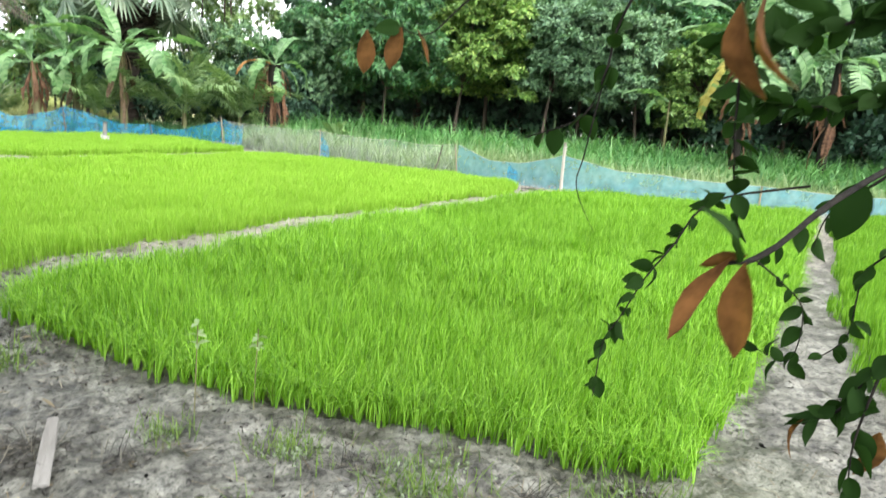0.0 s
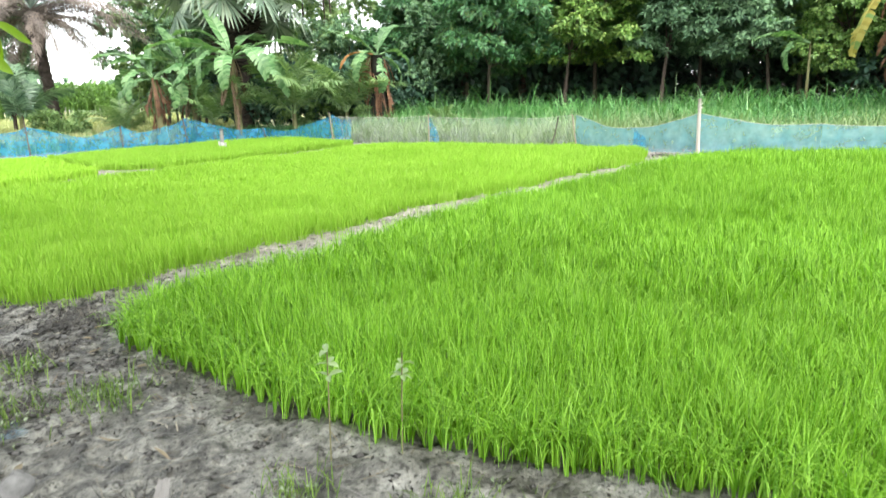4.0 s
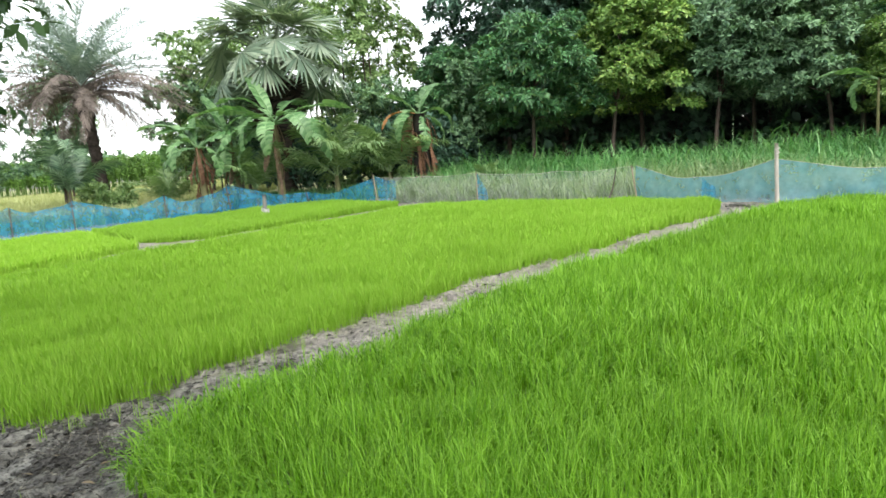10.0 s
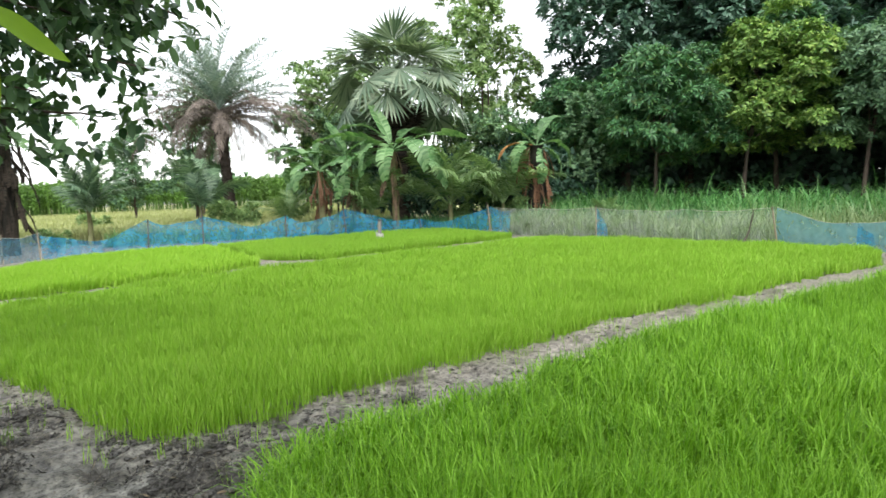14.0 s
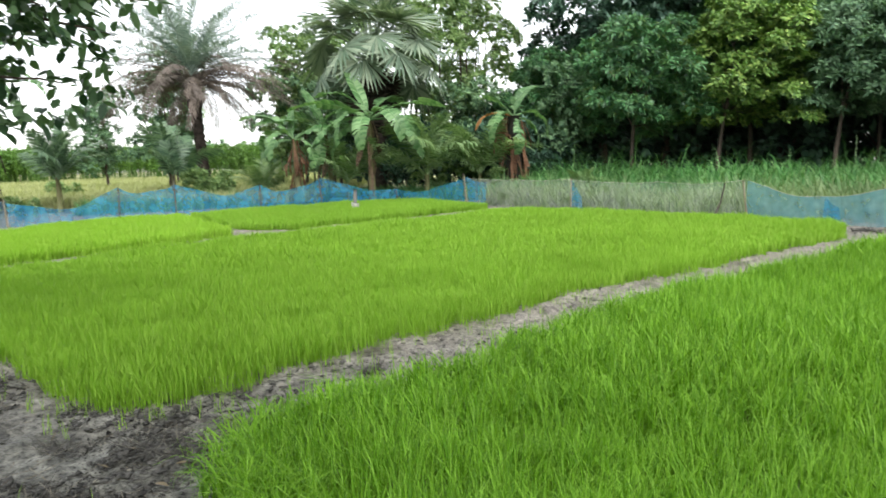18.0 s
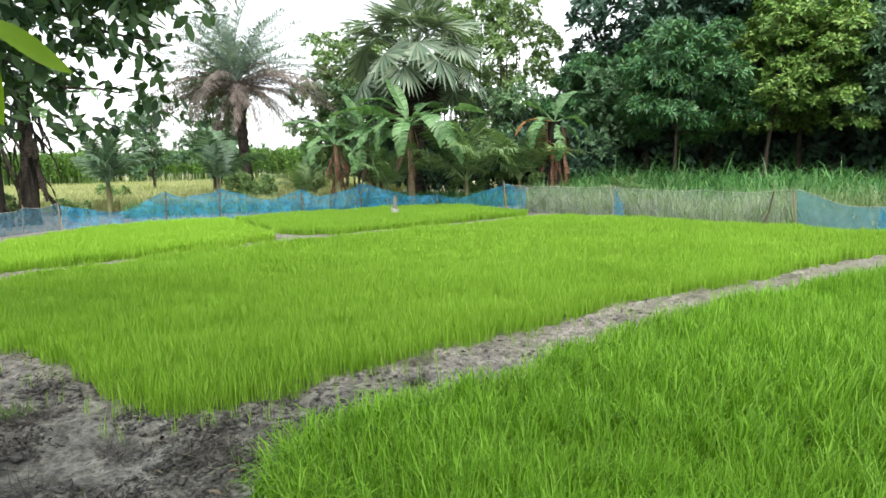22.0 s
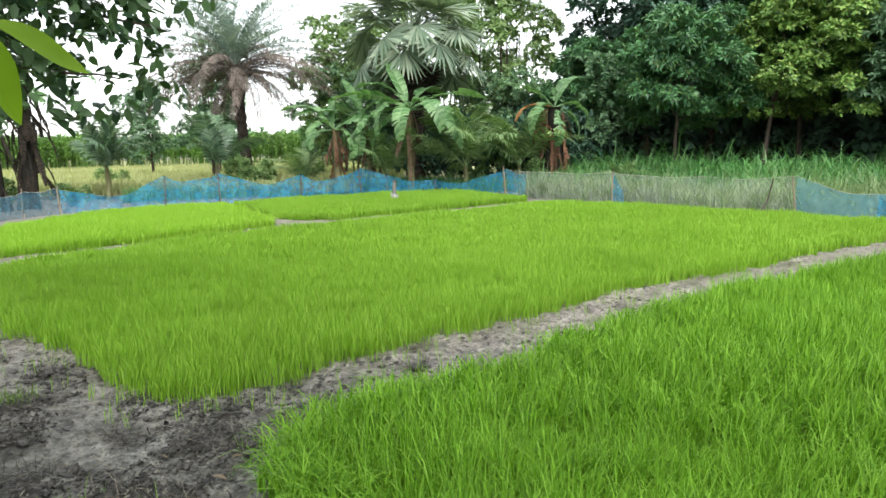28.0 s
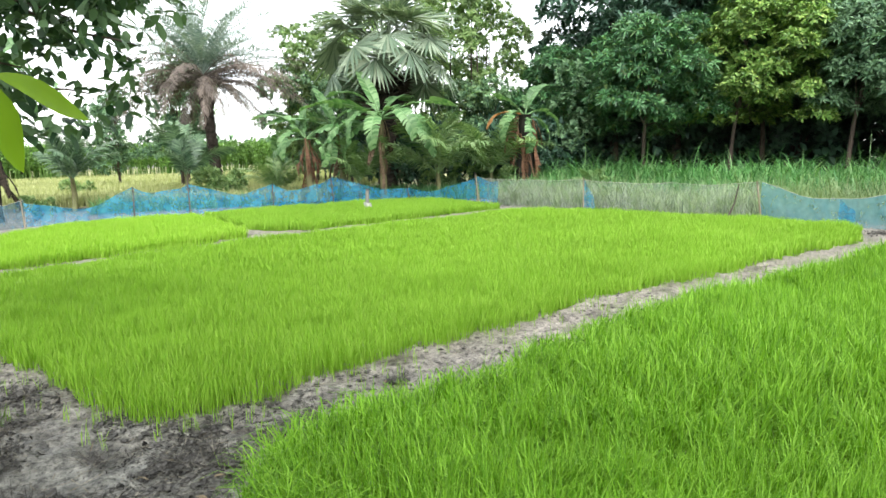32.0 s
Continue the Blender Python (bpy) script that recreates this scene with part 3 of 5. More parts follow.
stump_post()
# small bent white sheet in place of the white chicken beside the stake
v, f, top = net_sheet((-0.09, -0.07), (0.12, -0.08), 0.3, 0.26, 0.03, 0.03, 31, 12, 8, 0.05)
thing("cloth_scrap", mesh_quads("cloth_scrap", v, f, CHICKEN_WHITE, True), "white sheet standing in for a chicken at the foot of the stake", "cloth", m=pose(-2.28, 17.5, 0))
# leaning stick beside the clear net
v, q = tube([(0, 0, -0.05), (0.12, -0.08, 0.3), (0.2, -0.1, 0.72)], [0.016, 0.015, 0.012], 6)
thing("prop_stick", mesh_quads("prop_stick", v, q, DARKWOOD, True), "thin dark stick leaning against the net", "stick", m=pose(5.75, 13.55, 0))


def bamboo_pole():
    root = thing("bamboo_pole", None, "dry bamboo pole leaning over a torn blue net", "pole", m=pose(-1.86, 2.56, 0))
    top = np.array([-0.12, -0.13, 1.6])
    pts, rad = [], []
    for k in range(8):
        for f, w in ((0.0, 1.0), (0.46, 0.96), (0.93, 1.0), (0.97, 1.22)):
            t = (k + f) / 8
            pts.append(top * t - np.array([0, 0, 0.06 * (1 - t)]))
            rad.append((0.03 - 0.006 * t) * w)
    part("culm", mesh_quads("culm", *tube(pts, rad, 10), BAMBOO, True), root)
    v, q = tube([top * 0.49 + np.array([0, -0.01, 0]), top * 0.5 + np.array([0.03, -0.05, 0.02]), top * 0.5 + np.array([0.07, -0.06, 0.015])], [0.006, 0.004, 0.002], 5)
    part("side_twig", mesh_quads("side_twig", v, q, BAMBOO, True), root)
    v, f, line = net_sheet((-0.07, -0.04), (-1.7, 0.25), 0.64, 0.55, 0.14, 0.05, 4, 24, 8)
    part("net_panel", mesh_quads("net_panel", v, f, TORN_NET, True), root, "torn blue mosquito net")
    part("net_edge", mesh_quads("net_edge", *tube([(-0.06, -0.05, 0.0), (-0.075, -0.06, 0.2), (-0.09, -0.06, 0.42), (-0.11, -0.06, 0.64)], [0.012, 0.008, 0.009, 0.006], 6), BLUE_NET, True), root, "gathered blue net edge")


bamboo_pole()


# ---- foliage makers ----
def leaf_cloud(centers, normals, per, length, width, droop, seed, spread=0.6):
    """Whorls of folded leaves: per leaves round each centre, pointing out and drooping."""
    r = np.random.default_rng(seed)
    n = len(centers) * per
    c = np.repeat(centers, per, 0) + r.normal(0, length * 0.14, (n, 3))
    d = np.repeat(normals, per, 0) * (1 - spread) + r.normal(0, 1, (n, 3)) * spread
    d[:, 2] -= droop
    d /= np.linalg.norm(d, axis=1)[:, None]
    up = np.tile(np.array([0, 0, 1.0]), (n, 1)) + r.normal(0, 0.45, (n, 3))
    side = np.cross(d, up)
    side /= np.linalg.norm(side, axis=1)[:, None] + 1e-9
    nn = np.cross(side, d)
    L = length * r.uniform(0.7, 1.25, (n, 1))
    W = width * r.uniform(0.75, 1.2, (n, 1))
    base, tip = c, c + d * L - nn * L * 0.12
    mid = c + d * L * 0.5
    v = np.stack([base, mid + side * W * 0.5 - nn * W * 0.18, tip, mid - side * W * 0.5 - nn * W * 0.18], 1).reshape(-1, 3)
    q = np.arange(n * 4).reshape(n, 4)
    return v, q


def rosettes(centers, normals, per, length, width, droop, seed):
    """Leaf rosettes at twig ends: long leaves fanned round the twig and hanging over."""
    r = np.random.default_rng(seed)
    m = len(centers)
    a = normals * 0.65 + np.array([0, 0, 0.55]) + r.normal(0, 0.25, (m, 3))
    a /= np.linalg.norm(a, axis=1)[:, None]
    u = np.cross(a, r.normal(size=(m, 3)))
    u /= np.linalg.norm(u, axis=1)[:, None]
    w = np.cross(a, u)
    n = m * per
    c, a, u, w = (np.repeat(k, per, 0) for k in (centers, a, u, w))
    ph = np.tile(np.arange(per) * 2.399, m)[:, None] + r.normal(0, 0.2, (n, 1))
    th = r.uniform(0.45, 1.75, (n, 1))
    d = a * np.cos(th) + (u * np.cos(ph) + w * np.sin(ph)) * np.sin(th)
    d[:, 2] -= droop * r.uniform(0.4, 1.3, n)
    d /= np.linalg.norm(d, axis=1)[:, None]
    side = np.cross(d, a + r.normal(0, 0.15, (n, 3)))
    side /= np.linalg.norm(side, axis=1)[:, None] + 1e-9
    nn = np.cross(side, d)
    L = length * r.uniform(0.65, 1.2, (n, 1))
    W = width * r.uniform(0.75, 1.2, (n, 1))
    c = c + a * r.uniform(-0.3, 0.1, (n, 1)) * length
    m1 = c + d * L * 0.55
    tip = c + d * L - np.array([0, 0, 1.0]) * L * 0.2
    v = np.stack([c, m1 + side * W * 0.5 - nn * W * 0.12, tip, m1 - side * W * 0.5 - nn * W * 0.12], 1).reshape(-1, 3)
    return v, np.arange(n * 4).reshape(n, 4)


def crown_points(lumps, count, seed, low=-0.5):
    """Points on the outer skin of lumps (x, y, z, radius), with the inner ones dropped."""
    r = np.random.default_rng(seed)
    L = np.asarray(lumps, float)
    k = r.choice(len(L), count * 3, p=L[:, 3] ** 2 / (L[:, 3] ** 2).sum())
    n = r.normal(size=(count * 3, 3))
    n /= np.linalg.norm(n, axis=1)[:, None]
    n[:, 2] = np.where(n[:, 2] < low, -n[:, 2], n[:, 2])
    bump = 1 + 0.16 * np.sin(7 * n[:, 0] + k) * np.cos(6 * n[:, 1] + 2 * n[:, 2]) + r.normal(0, 0.1, len(n))
    p = L[k, :3] + n * (L[k, 3] * bump)[:, None] * np.array([1, 1, 0.85])
    depth = np.min(np.linalg.norm((p[:, None] - L[None, :, :3]) / np.array([1, 1, 0.85]), axis=2) / L[None, :, 3], axis=1)
    keep = depth > r.uniform(0.55, 0.92, len(p))
    return p[keep][:count], n[keep][:count]


def broadleaf_tree(name, label, height, radius, clear, mat, leaf, seed, whorls=900, per=10, trunk_r=0.13, group="trees behind the net", lumps_n=22, stems=1, lump=(0.28, 0.46), fan=True):
    r = np.random.default_rng(seed)
    root = thing(name, None, label, "tree", group)
    mid = (height + clear) / 2
    lumps = []
    for k in range(lumps_n):
        a, z = r.uniform(0, 6.28), clear + 0.3 * radius + (height - clear - 0.7 * radius) * (k + r.uniform()) / lumps_n
        f = math.sqrt(max(0.12, 1 - ((z - mid) / ((height - clear) / 2 + 0.4)) ** 2))
        d = radius * f * r.uniform(0.3, 0.78)
        lumps.append((d * math.cos(a), d * math.sin(a), z, radius * r.uniform(*lump)))
    for s in range(stems):
        ox, oy = (0, 0) if stems == 1 else (r.uniform(-0.8, 0.8), r.uniform(-0.5, 0.5))
        pts = [(ox + 0.12 * math.sin(1.3 * t * 3 + seed + s) * t, oy + 0.1 * math.cos(2.1 * t * 3 + seed) * t, -0.1 + (height * 0.72 + 0.1) * t) for t in np.linspace(0, 1, 10)]
        part("trunk", mesh_quads("trunk", *tube(pts, trunk_r * np.linspace(1.25, 0.35, 10), 9, 0.05, seed), BARK, True), root)
    for x, y, z, lr in lumps[:8]:
        z0 = clear * 0.7 + (z - clear * 0.7) * 0.45
        pl = [(0, 0, z0), (x * 0.4, y * 0.4, z0 + (z - z0) * 0.5 + 0.1), (x * 0.85, y * 0.85, z)]
        part("limb", mesh_quads("limb", *tube(pl, [trunk_r * 0.5, trunk_r * 0.35, trunk_r * 0.15], 6), BARK, True), root)
    c, n = crown_points(lumps, whorls, seed)
    v, q = (rosettes if fan else leaf_cloud)(c, n, per, leaf[0], leaf[1], leaf[2], seed)
    part("crown", mesh_quads("crown", v, q, mat), root)
    return root


def moved(x, y, rz=0.0, s=1.0, sz=None, z=0.0):
    return Matrix.Translation((x, y, z)) @ Matrix.Rotation(radians(rz), 4, "Z") @ Matrix.Diagonal((s, s, sz or s, 1))


def plant(root, spots):
    """The first copy stands at the first spot, the rest are copies."""
    root.matrix_world = moved(*spots[0])
    return [copy_thing(root, moved(*s)) for s in spots[1:]]


def domed_tree(name, label, radius, low, top, offset, mat, leaf, seed, puffs=44, per_puff=42, leaves=12, trunk_r=0.07, group="trees behind the net"):
    """A dome of separate leafy puffs on limbs, hollow and dark inside and below."""
    r = np.random.default_rng(seed)
    root = thing(name, None, label, "tree", group)
    ox, oy = offset
    zc, hz = low + 0.38 * (top - low), 0.62 * (top - low)
    pts = [(0.75 * ox * t**1.6 + 0.05 * math.sin(5 * t + seed), 0.75 * oy * t**1.6, -0.1 + (low + 0.55 * (top - low)) * t) for t in np.linspace(0, 1, 12)]
    part("trunk", mesh_quads("trunk", *tube(pts, trunk_r * np.linspace(1.25, 0.4, 12), 9, 0.05, seed), BARK, True), root)
    cs, ns = [], []
    for k in range(puffs):
        u = 1 - 1.62 * (k + 0.5) / puffs
        a = k * 2.399 + r.normal(0, 0.25)
        q = math.sqrt(1 - u * u)
        d = np.array([q * math.cos(a), q * math.sin(a), u])
        reach = r.uniform(0.5, 0.9)
        size = radius * r.uniform(0.2, 0.32)
        c = np.array([ox, oy, zc]) + d * reach * np.array([radius, radius, hz if u > 0 else 0.62 * (top - low)])
        c[2] = max(c[2], low + 0.5 * size)
        n = r.normal(size=(per_puff, 3)) + 0.55 * d + np.array([0, 0, 0.5])
        n /= np.linalg.norm(n, axis=1)[:, None]
        n[:, 2] = np.where(n[:, 2] < -0.25, -n[:, 2], n[:, 2])
        cs.append(c + n * size * r.uniform(0.75, 1.12, (per_puff, 1)) * np.array([1.15, 1.15, 0.72]))
        ns.append(n)
        if k % 4 == 1:
            b = np.array(pts[6 + k % 5])
            part("limb", mesh_quads("limb", *tube([b, (b + c) / 2 + np.array([0, 0, 0.2]), c], [trunk_r * 0.5, trunk_r * 0.3, trunk_r * 0.12], 6), BARK, True), root)
    v, q = rosettes(np.concatenate(cs), np.concatenate(ns), leaves, *leaf, seed)
    part("crown", mesh_quads("crown", v, q, mat), root)
    return root


mango = domed_tree("mango_tree", "domed dark green mango tree with drooping leaf whorls", 2.35, 1.85, 6.4, (0.15, 0), MANGO, (0.27, 0.062, 0.35), 3, 46, 64)
plant(mango, [(6.85, 23.9, 0, 1.0), (12.6, 27.5, 120, 1.4), (19.5, 23.0, 60, 1.3), (26.5, 17.5, 200, 1.35), (4.6, 27.6, 80, 0.95), (16.0, 24.5, 250, 1.15)])
olive = domed_tree("lychee_tree", "yellow-green bushy young tree on a slim trunk", 2.3, 2.0, 7.5, (1.15, 0), YOUNG, (0.2, 0.082, 0.15), 8, 54, 64, 10)
plant(olive, [(9.7, 23.6, 0, 1.0), (18.6, 27.0, 70, 1.2), (28.5, 22.0, 30, 1.3), (18.4, 18.6, 150, 0.7)])
grey_tree = domed_tree("guava_tree", "grey-green tree with pale leaf undersides", 2.3, 1.9, 6.9, (1.05, 0), GREYGREEN, (0.23, 0.07, 0.25), 14, 46, 58)
plant(grey_tree, [(12.9, 22.0, 0, 1.0), (16.4, 20.4, 140, 0.95), (22.0, 18.6, 45, 1.15), (24.8, 13.0, 200, 1.1), (19.4, 17.6, 300, 1.0)])
# out of view: crown added over the camera to shade the near mud and rice
canopy_tree = domed_tree("canopy_tree", "broad unseen tree added over the near mud and the walk for shade", 4.4, 3.8, 7.6, (2.3, 3.2), MANGO, (0.32, 0.11, 0.3), 17, 36, 20, 8, 0.16, "trees over the walk")
plant(canopy_tree, [(-3.1, -4.6, 0, 1.0)])
back_tree = broadleaf_tree("shade_tree", "tall back-row tree with shade put into its leaf colour", 12.5, 3.6, 2.4, DEEP, (0.36, 0.13, 0.2), 21, 1900, 11, 0.17)
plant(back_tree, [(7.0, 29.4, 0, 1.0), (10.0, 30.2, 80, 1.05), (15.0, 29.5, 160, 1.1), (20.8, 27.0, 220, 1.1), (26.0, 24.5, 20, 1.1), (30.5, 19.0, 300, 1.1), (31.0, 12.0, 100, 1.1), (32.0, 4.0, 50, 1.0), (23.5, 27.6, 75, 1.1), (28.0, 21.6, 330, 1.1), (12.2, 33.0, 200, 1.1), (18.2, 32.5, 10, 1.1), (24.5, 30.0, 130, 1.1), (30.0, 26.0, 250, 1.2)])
light_tree = broadleaf_tree("slender_tree", "tall slender tree with airy light green leaves and pale stems", 11.0, 2.2, 1.6, SOFT, (0.24, 0.11, 0.15), 33, 950, 10, 0.05, stems=3, lumps_n=22, lump=(0.2, 0.34))
plant(light_tree, [(0.6, 29.0, 0, 1.0), (1.9, 31.0, 100, 0.85), (-6.3, 33.0, 200, 0.8), (-1.4, 33.0, 40, 0.95), (-15.5, 38.0, 140, 0.75), (-4.0, 31.0, 300, 0.8), (-7.2, 31.0, 20, 0.75), (-5.2, 30.0, 110, 0.66)])
bushy = broadleaf_tree("roadside_tree", "small grey-green tree beyond the net", 6.6, 2.2, 0.8, GREYGREEN, (0.24, 0.1, 0.1), 44, 900, 10, 0.08, lumps_n=14)
plant(bushy, [(-13.2, 31.0, 0, 0.95), (-8.2, 35.0, 100, 1.05), (-20.0, 38.0, 210, 0.95), (-6.3, 29.5, 60, 0.85), (1.7, 27.6, 150, 0.75), (4.3, 26.4, 20, 0.85), (-0.6, 28.5, 80, 0.8), (-4.4, 27.6, 200, 0.75)])


# undergrowth bushes along the foot of the trees
def shrub(label, mat, seed, h=1.3):
    r = np.random.default_rng(seed)
    root = thing("shrub", None, label, "shrub", "undergrowth")
    lumps = [(r.uniform(-0.6, 0.6), r.uniform(-0.4, 0.4), h * r.uniform(0.25, 0.75), h * r.uniform(0.25, 0.4)) for _ in range(7)]
    c, n = crown_points(lumps, 240, seed)
    v, q = leaf_cloud(c, n, 9, 0.17, 0.085, 0.0, seed)
    part("leaves", mesh_quads("leaves", v, q, mat), root)
    for k in range(4):
        x, y, z, _ = lumps[k]
        part("stem", mesh_quads("stem", *tube([(x * 0.2, y * 0.2, -0.05), (x * 0.6, y * 0.6, z * 0.6), (x, y, z)], [0.02, 0.015, 0.008], 5), BARK), root)
    return root


plant(shrub("low shrub at the foot of the trees, leaves darkened for shade", DEEP, 5), [(5.0, 27.6, 0, 1.3), (22.6, 14.6, 80, 1.4), (7.0, 29.6, 20, 1.6), (12.0, 30.0, 80, 1.7), (26, 10.0, 80, 1.8), (5.6, 31.0, 0, 2.6), (9.0, 31.5, 50, 2.6), (12.4, 31.0, 90, 2.8), (16.0, 30.5, 10, 2.8), (19.5, 29.0, 140, 2.8), (22.8, 26.8, 70, 2.8), (25.8, 23.2, 200, 2.8), (28.2, 19.4, 20, 2.8), (29.4, 15.0, 100, 2.8), (29.6, 10.5, 30, 2.8), (4.4, 29.0, 0, 1.7), (20.0, 18.2, 30, 1.5), (-1.3, 25.6, 40, 1.2), (-0.3, 26.4, 100, 1.5), (1.0, 25.6, 200, 1.4), (2.2, 27.0, 10, 1.7), (-2.2, 27.6, 70, 1.7), (3.6, 26.6, 150, 1.5), (3.4, 24.6, 60, 0.9), (14.6, 29.4, 220, 2.4), (18.8, 27.4, 120, 2.4), (22.6, 24.6, 70, 2.4)])
plant(shrub("fresh green shrub beyond the blue net", SOFT, 6), [(-9.0, 24.6, 0, 0.95), (-8.2, 23.6, 90, 0.7), (-0.4, 23.6, 30, 0.7), (0.9, 24.4, 60, 0.9), (-6.4, 40.0, 0, 1.3), (-13.9, 17.4, 10, 0.75), (-14.4, 15.8, 80, 0.8), (-12.0, 18.4, 40, 0.5), (-9.4, 25.6, 0, 0.9), (-16.0, 27.0, 10, 0.7), (2.0, 23.4, 120, 0.8)])


# dense thicket closing the view under the back row, coloured dark to stand for shade
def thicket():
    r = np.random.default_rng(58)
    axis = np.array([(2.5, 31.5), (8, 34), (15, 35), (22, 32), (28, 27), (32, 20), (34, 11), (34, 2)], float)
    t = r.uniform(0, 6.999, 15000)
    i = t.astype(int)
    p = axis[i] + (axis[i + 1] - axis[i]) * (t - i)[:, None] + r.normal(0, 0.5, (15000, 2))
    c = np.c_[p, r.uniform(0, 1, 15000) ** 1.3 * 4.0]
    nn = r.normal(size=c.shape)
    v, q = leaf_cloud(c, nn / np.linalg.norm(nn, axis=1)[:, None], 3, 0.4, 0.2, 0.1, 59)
    thing("thicket", mesh_quads("thicket", v, q, DEEP), "dense thicket behind the trees, its leaf colour darkened for shade", "thicket", kind="stuff")


thicket()


# ---- tall grass behind the clear net ----
def strip_points(r, axis, half, count):
    """Scatter along a polyline with a half width that changes along it."""
    a = np.asarray(axis, float)
    seg = np.linalg.norm(np.diff(a, axis=0), axis=1)
    cum = np.r_[0, seg.cumsum()]
    s = r.uniform(0, cum[-1], count)
    i = np.clip(np.searchsorted(cum, s) - 1, 0, len(seg) - 1)
    f = ((s - cum[i]) / seg[i])[:, None]
    d = (a[i + 1] - a[i]) / seg[i][:, None]
    w = np.interp(s, cum, half)
    o = r.uniform(-1, 1, count)
    return a[i] + (a[i + 1] - a[i]) * f + np.stack([-d[:, 1], d[:, 0]], -1) * (o * w)[:, None], o


def tall_grass():
    r = np.random.default_rng(71)
    p, o = strip_points(r, [(2.2, 22.8), (6.5, 20.6), (10.0, 18.3), (13.5, 15.8), (17.5, 13.2), (22.0, 10.2)], [1.4, 2.0, 2.4, 2.8, 3.0, 3.2], 34000)
    n = len(p)
    keep = ~((p[:, 0] < 4) & (p[:, 1] < 20.6))
    p, o = p[keep], o[keep]
    n = len(p)
    big = 0.58 + 0.42 * np.clip(0.5 + o, 0, 1) + 0.18 * wave_noise(p[:, 0], p[:, 1], 1.6, 4)
    v, q = blades(np.c_[p, np.zeros(n)], r.uniform(0, 6.28, n), big * r.uniform(1.0, 2.1, n), 0.036 * r.uniform(0.6, 1.3, n), r.uniform(0.15, 0.8, n), np.abs(r.normal(3.0, 0.9, n)), 6)
    thing("tall_grass", mesh_quads("tall_grass", v, q, TALLGRASS), "tall arching green fodder grass behind the net", "grass", kind="stuff")
    p, o = strip_points(r, [(1.6, 19.5), (4.8, 16.6), (8.0, 13.6), (11.5, 10.9), (16.0, 8.6), (22, 6.0)], [0.8, 1.2, 1.5, 1.5, 1.5, 1.5], 20000)
    n = len(p)
    v, q = blades(np.c_[p, np.zeros(n)], r.uniform(0, 6.28, n), r.uniform(0.25, 0.9, n) * (1 + 0.3 * wave_noise(p[:, 0], p[:, 1], 1.2, 8)), 0.02 * r.uniform(0.6, 1.5, n), r.uniform(0.0, 0.7, n), np.abs(r.normal(1.4, 0.9, n)), 4)
    thing("pale_grass", mesh_quads("pale_grass", v, q, PALEGRASS), "pale dry-tipped grass standing against the clear net", "grass", kind="stuff")
    p, o = strip_points(r, [(-11.5, 21.0), (-8, 22.0), (-5.5, 23.0), (-2.5, 23.4), (0.5, 22.9), (2.5, 22.0)], [2.2, 2.0, 1.6, 1.5, 1.5, 1.2], 15000)
    n = len(p)
    v, q = blades(np.c_[p, np.zeros(n)], r.uniform(0, 6.28, n), r.uniform(0.2, 0.6, n), 0.018 * r.uniform(0.6, 1.4, n), r.uniform(0.0, 0.4, n), np.abs(r.normal(0.7, 0.5, n)), 2)
    thing("weedy_grass", mesh_quads("weedy_grass", v, q, TALLGRASS), "weedy green grass under the palms and bananas", "grass", kind="stuff")


tall_grass()


# ---- far field and jute on the open side ----
def far_fields():
    r = np.random.default_rng(81)
    xs, ys = np.linspace(-140, 12, 60), np.linspace(24, 150, 50)
    X, Y = np.meshgrid(xs, ys)
    Z = 0.16 + 0.05 * wave_noise(X.ravel(), Y.ravel(), 4.0, 2)
    m = solid_mat("ripening_field", (0.42, 0.45, 0.2), (0.6, 0.6, 0.3), 0.7, 0.9, 0.5, 12.0)
    thing("far_field", mesh_quads("far_field", np.stack([X.ravel(), Y.ravel(), Z], -1), grid_faces(50, 60), m, True), "level yellow-green ripening field past the palms", "field", kind="structure")
    n = 60000
    y = 21 + 45 * r.uniform(size=n) ** 1.6
    x = -4 - y * 0.95 * r.uniform(size=n)
    v, q = blades(np.stack([x, y, np.full(n, 0.1)], -1), r.uniform(0, 6.28, n), r.uniform(0.25, 0.5, n), np.full(n, 0.045), r.uniform(0.0, 0.4, n), np.abs(r.normal(0.5, 0.5, n)), 2)
    thing("field_crop", mesh_quads("field_crop", v, q, FIELD), "yellow-green ripening crop in the open field", "crop", kind="stuff")
    # jute: straight stalks with leafy tops
    n = 5200
    y = r.uniform(56, 70, n)
    x = -12 - 62 * r.uniform(size=n)
    keep = ~((x > -36) & (y < 62))
    hgt = r.uniform(2.6, 3.4, n)
    x, y, hgt = x[keep], y[keep], hgt[keep]
    n = len(x)
    v1, q1 = blades(np.stack([x, y, np.zeros(n)], -1), r.uniform(0, 6.28, n), hgt, np.full(n, 0.06), r.uniform(0, 0.06, n), r.uniform(0, 0.1, n), 2)
    c = np.repeat(np.stack([x, y, hgt], -1), 5, 0)
    c[:, 2] *= r.uniform(0.45, 1.02, len(c))
    nn = r.normal(size=c.shape)
    v2, q2 = leaf_cloud(c, nn / np.linalg.norm(nn, axis=1)[:, None], 4, 0.4, 0.16, 0.1, 83)
    thing("jute_stand", Pile().add(v1, q1).add(v2, q2).mesh("jute_stand", JUTE), "tall green jute standing at the field's far side", "crop", kind="stuff")
    lumps = [(r.uniform(-260, 60), r.uniform(200, 240), r.uniform(1.5, 3.0), r.uniform(4, 7)) for _ in range(120)]
    c, nn = crown_points(lumps, 9000, 84)
    v, q = leaf_cloud(c, nn, 2, 1.6, 1.0, 0.0, 85)
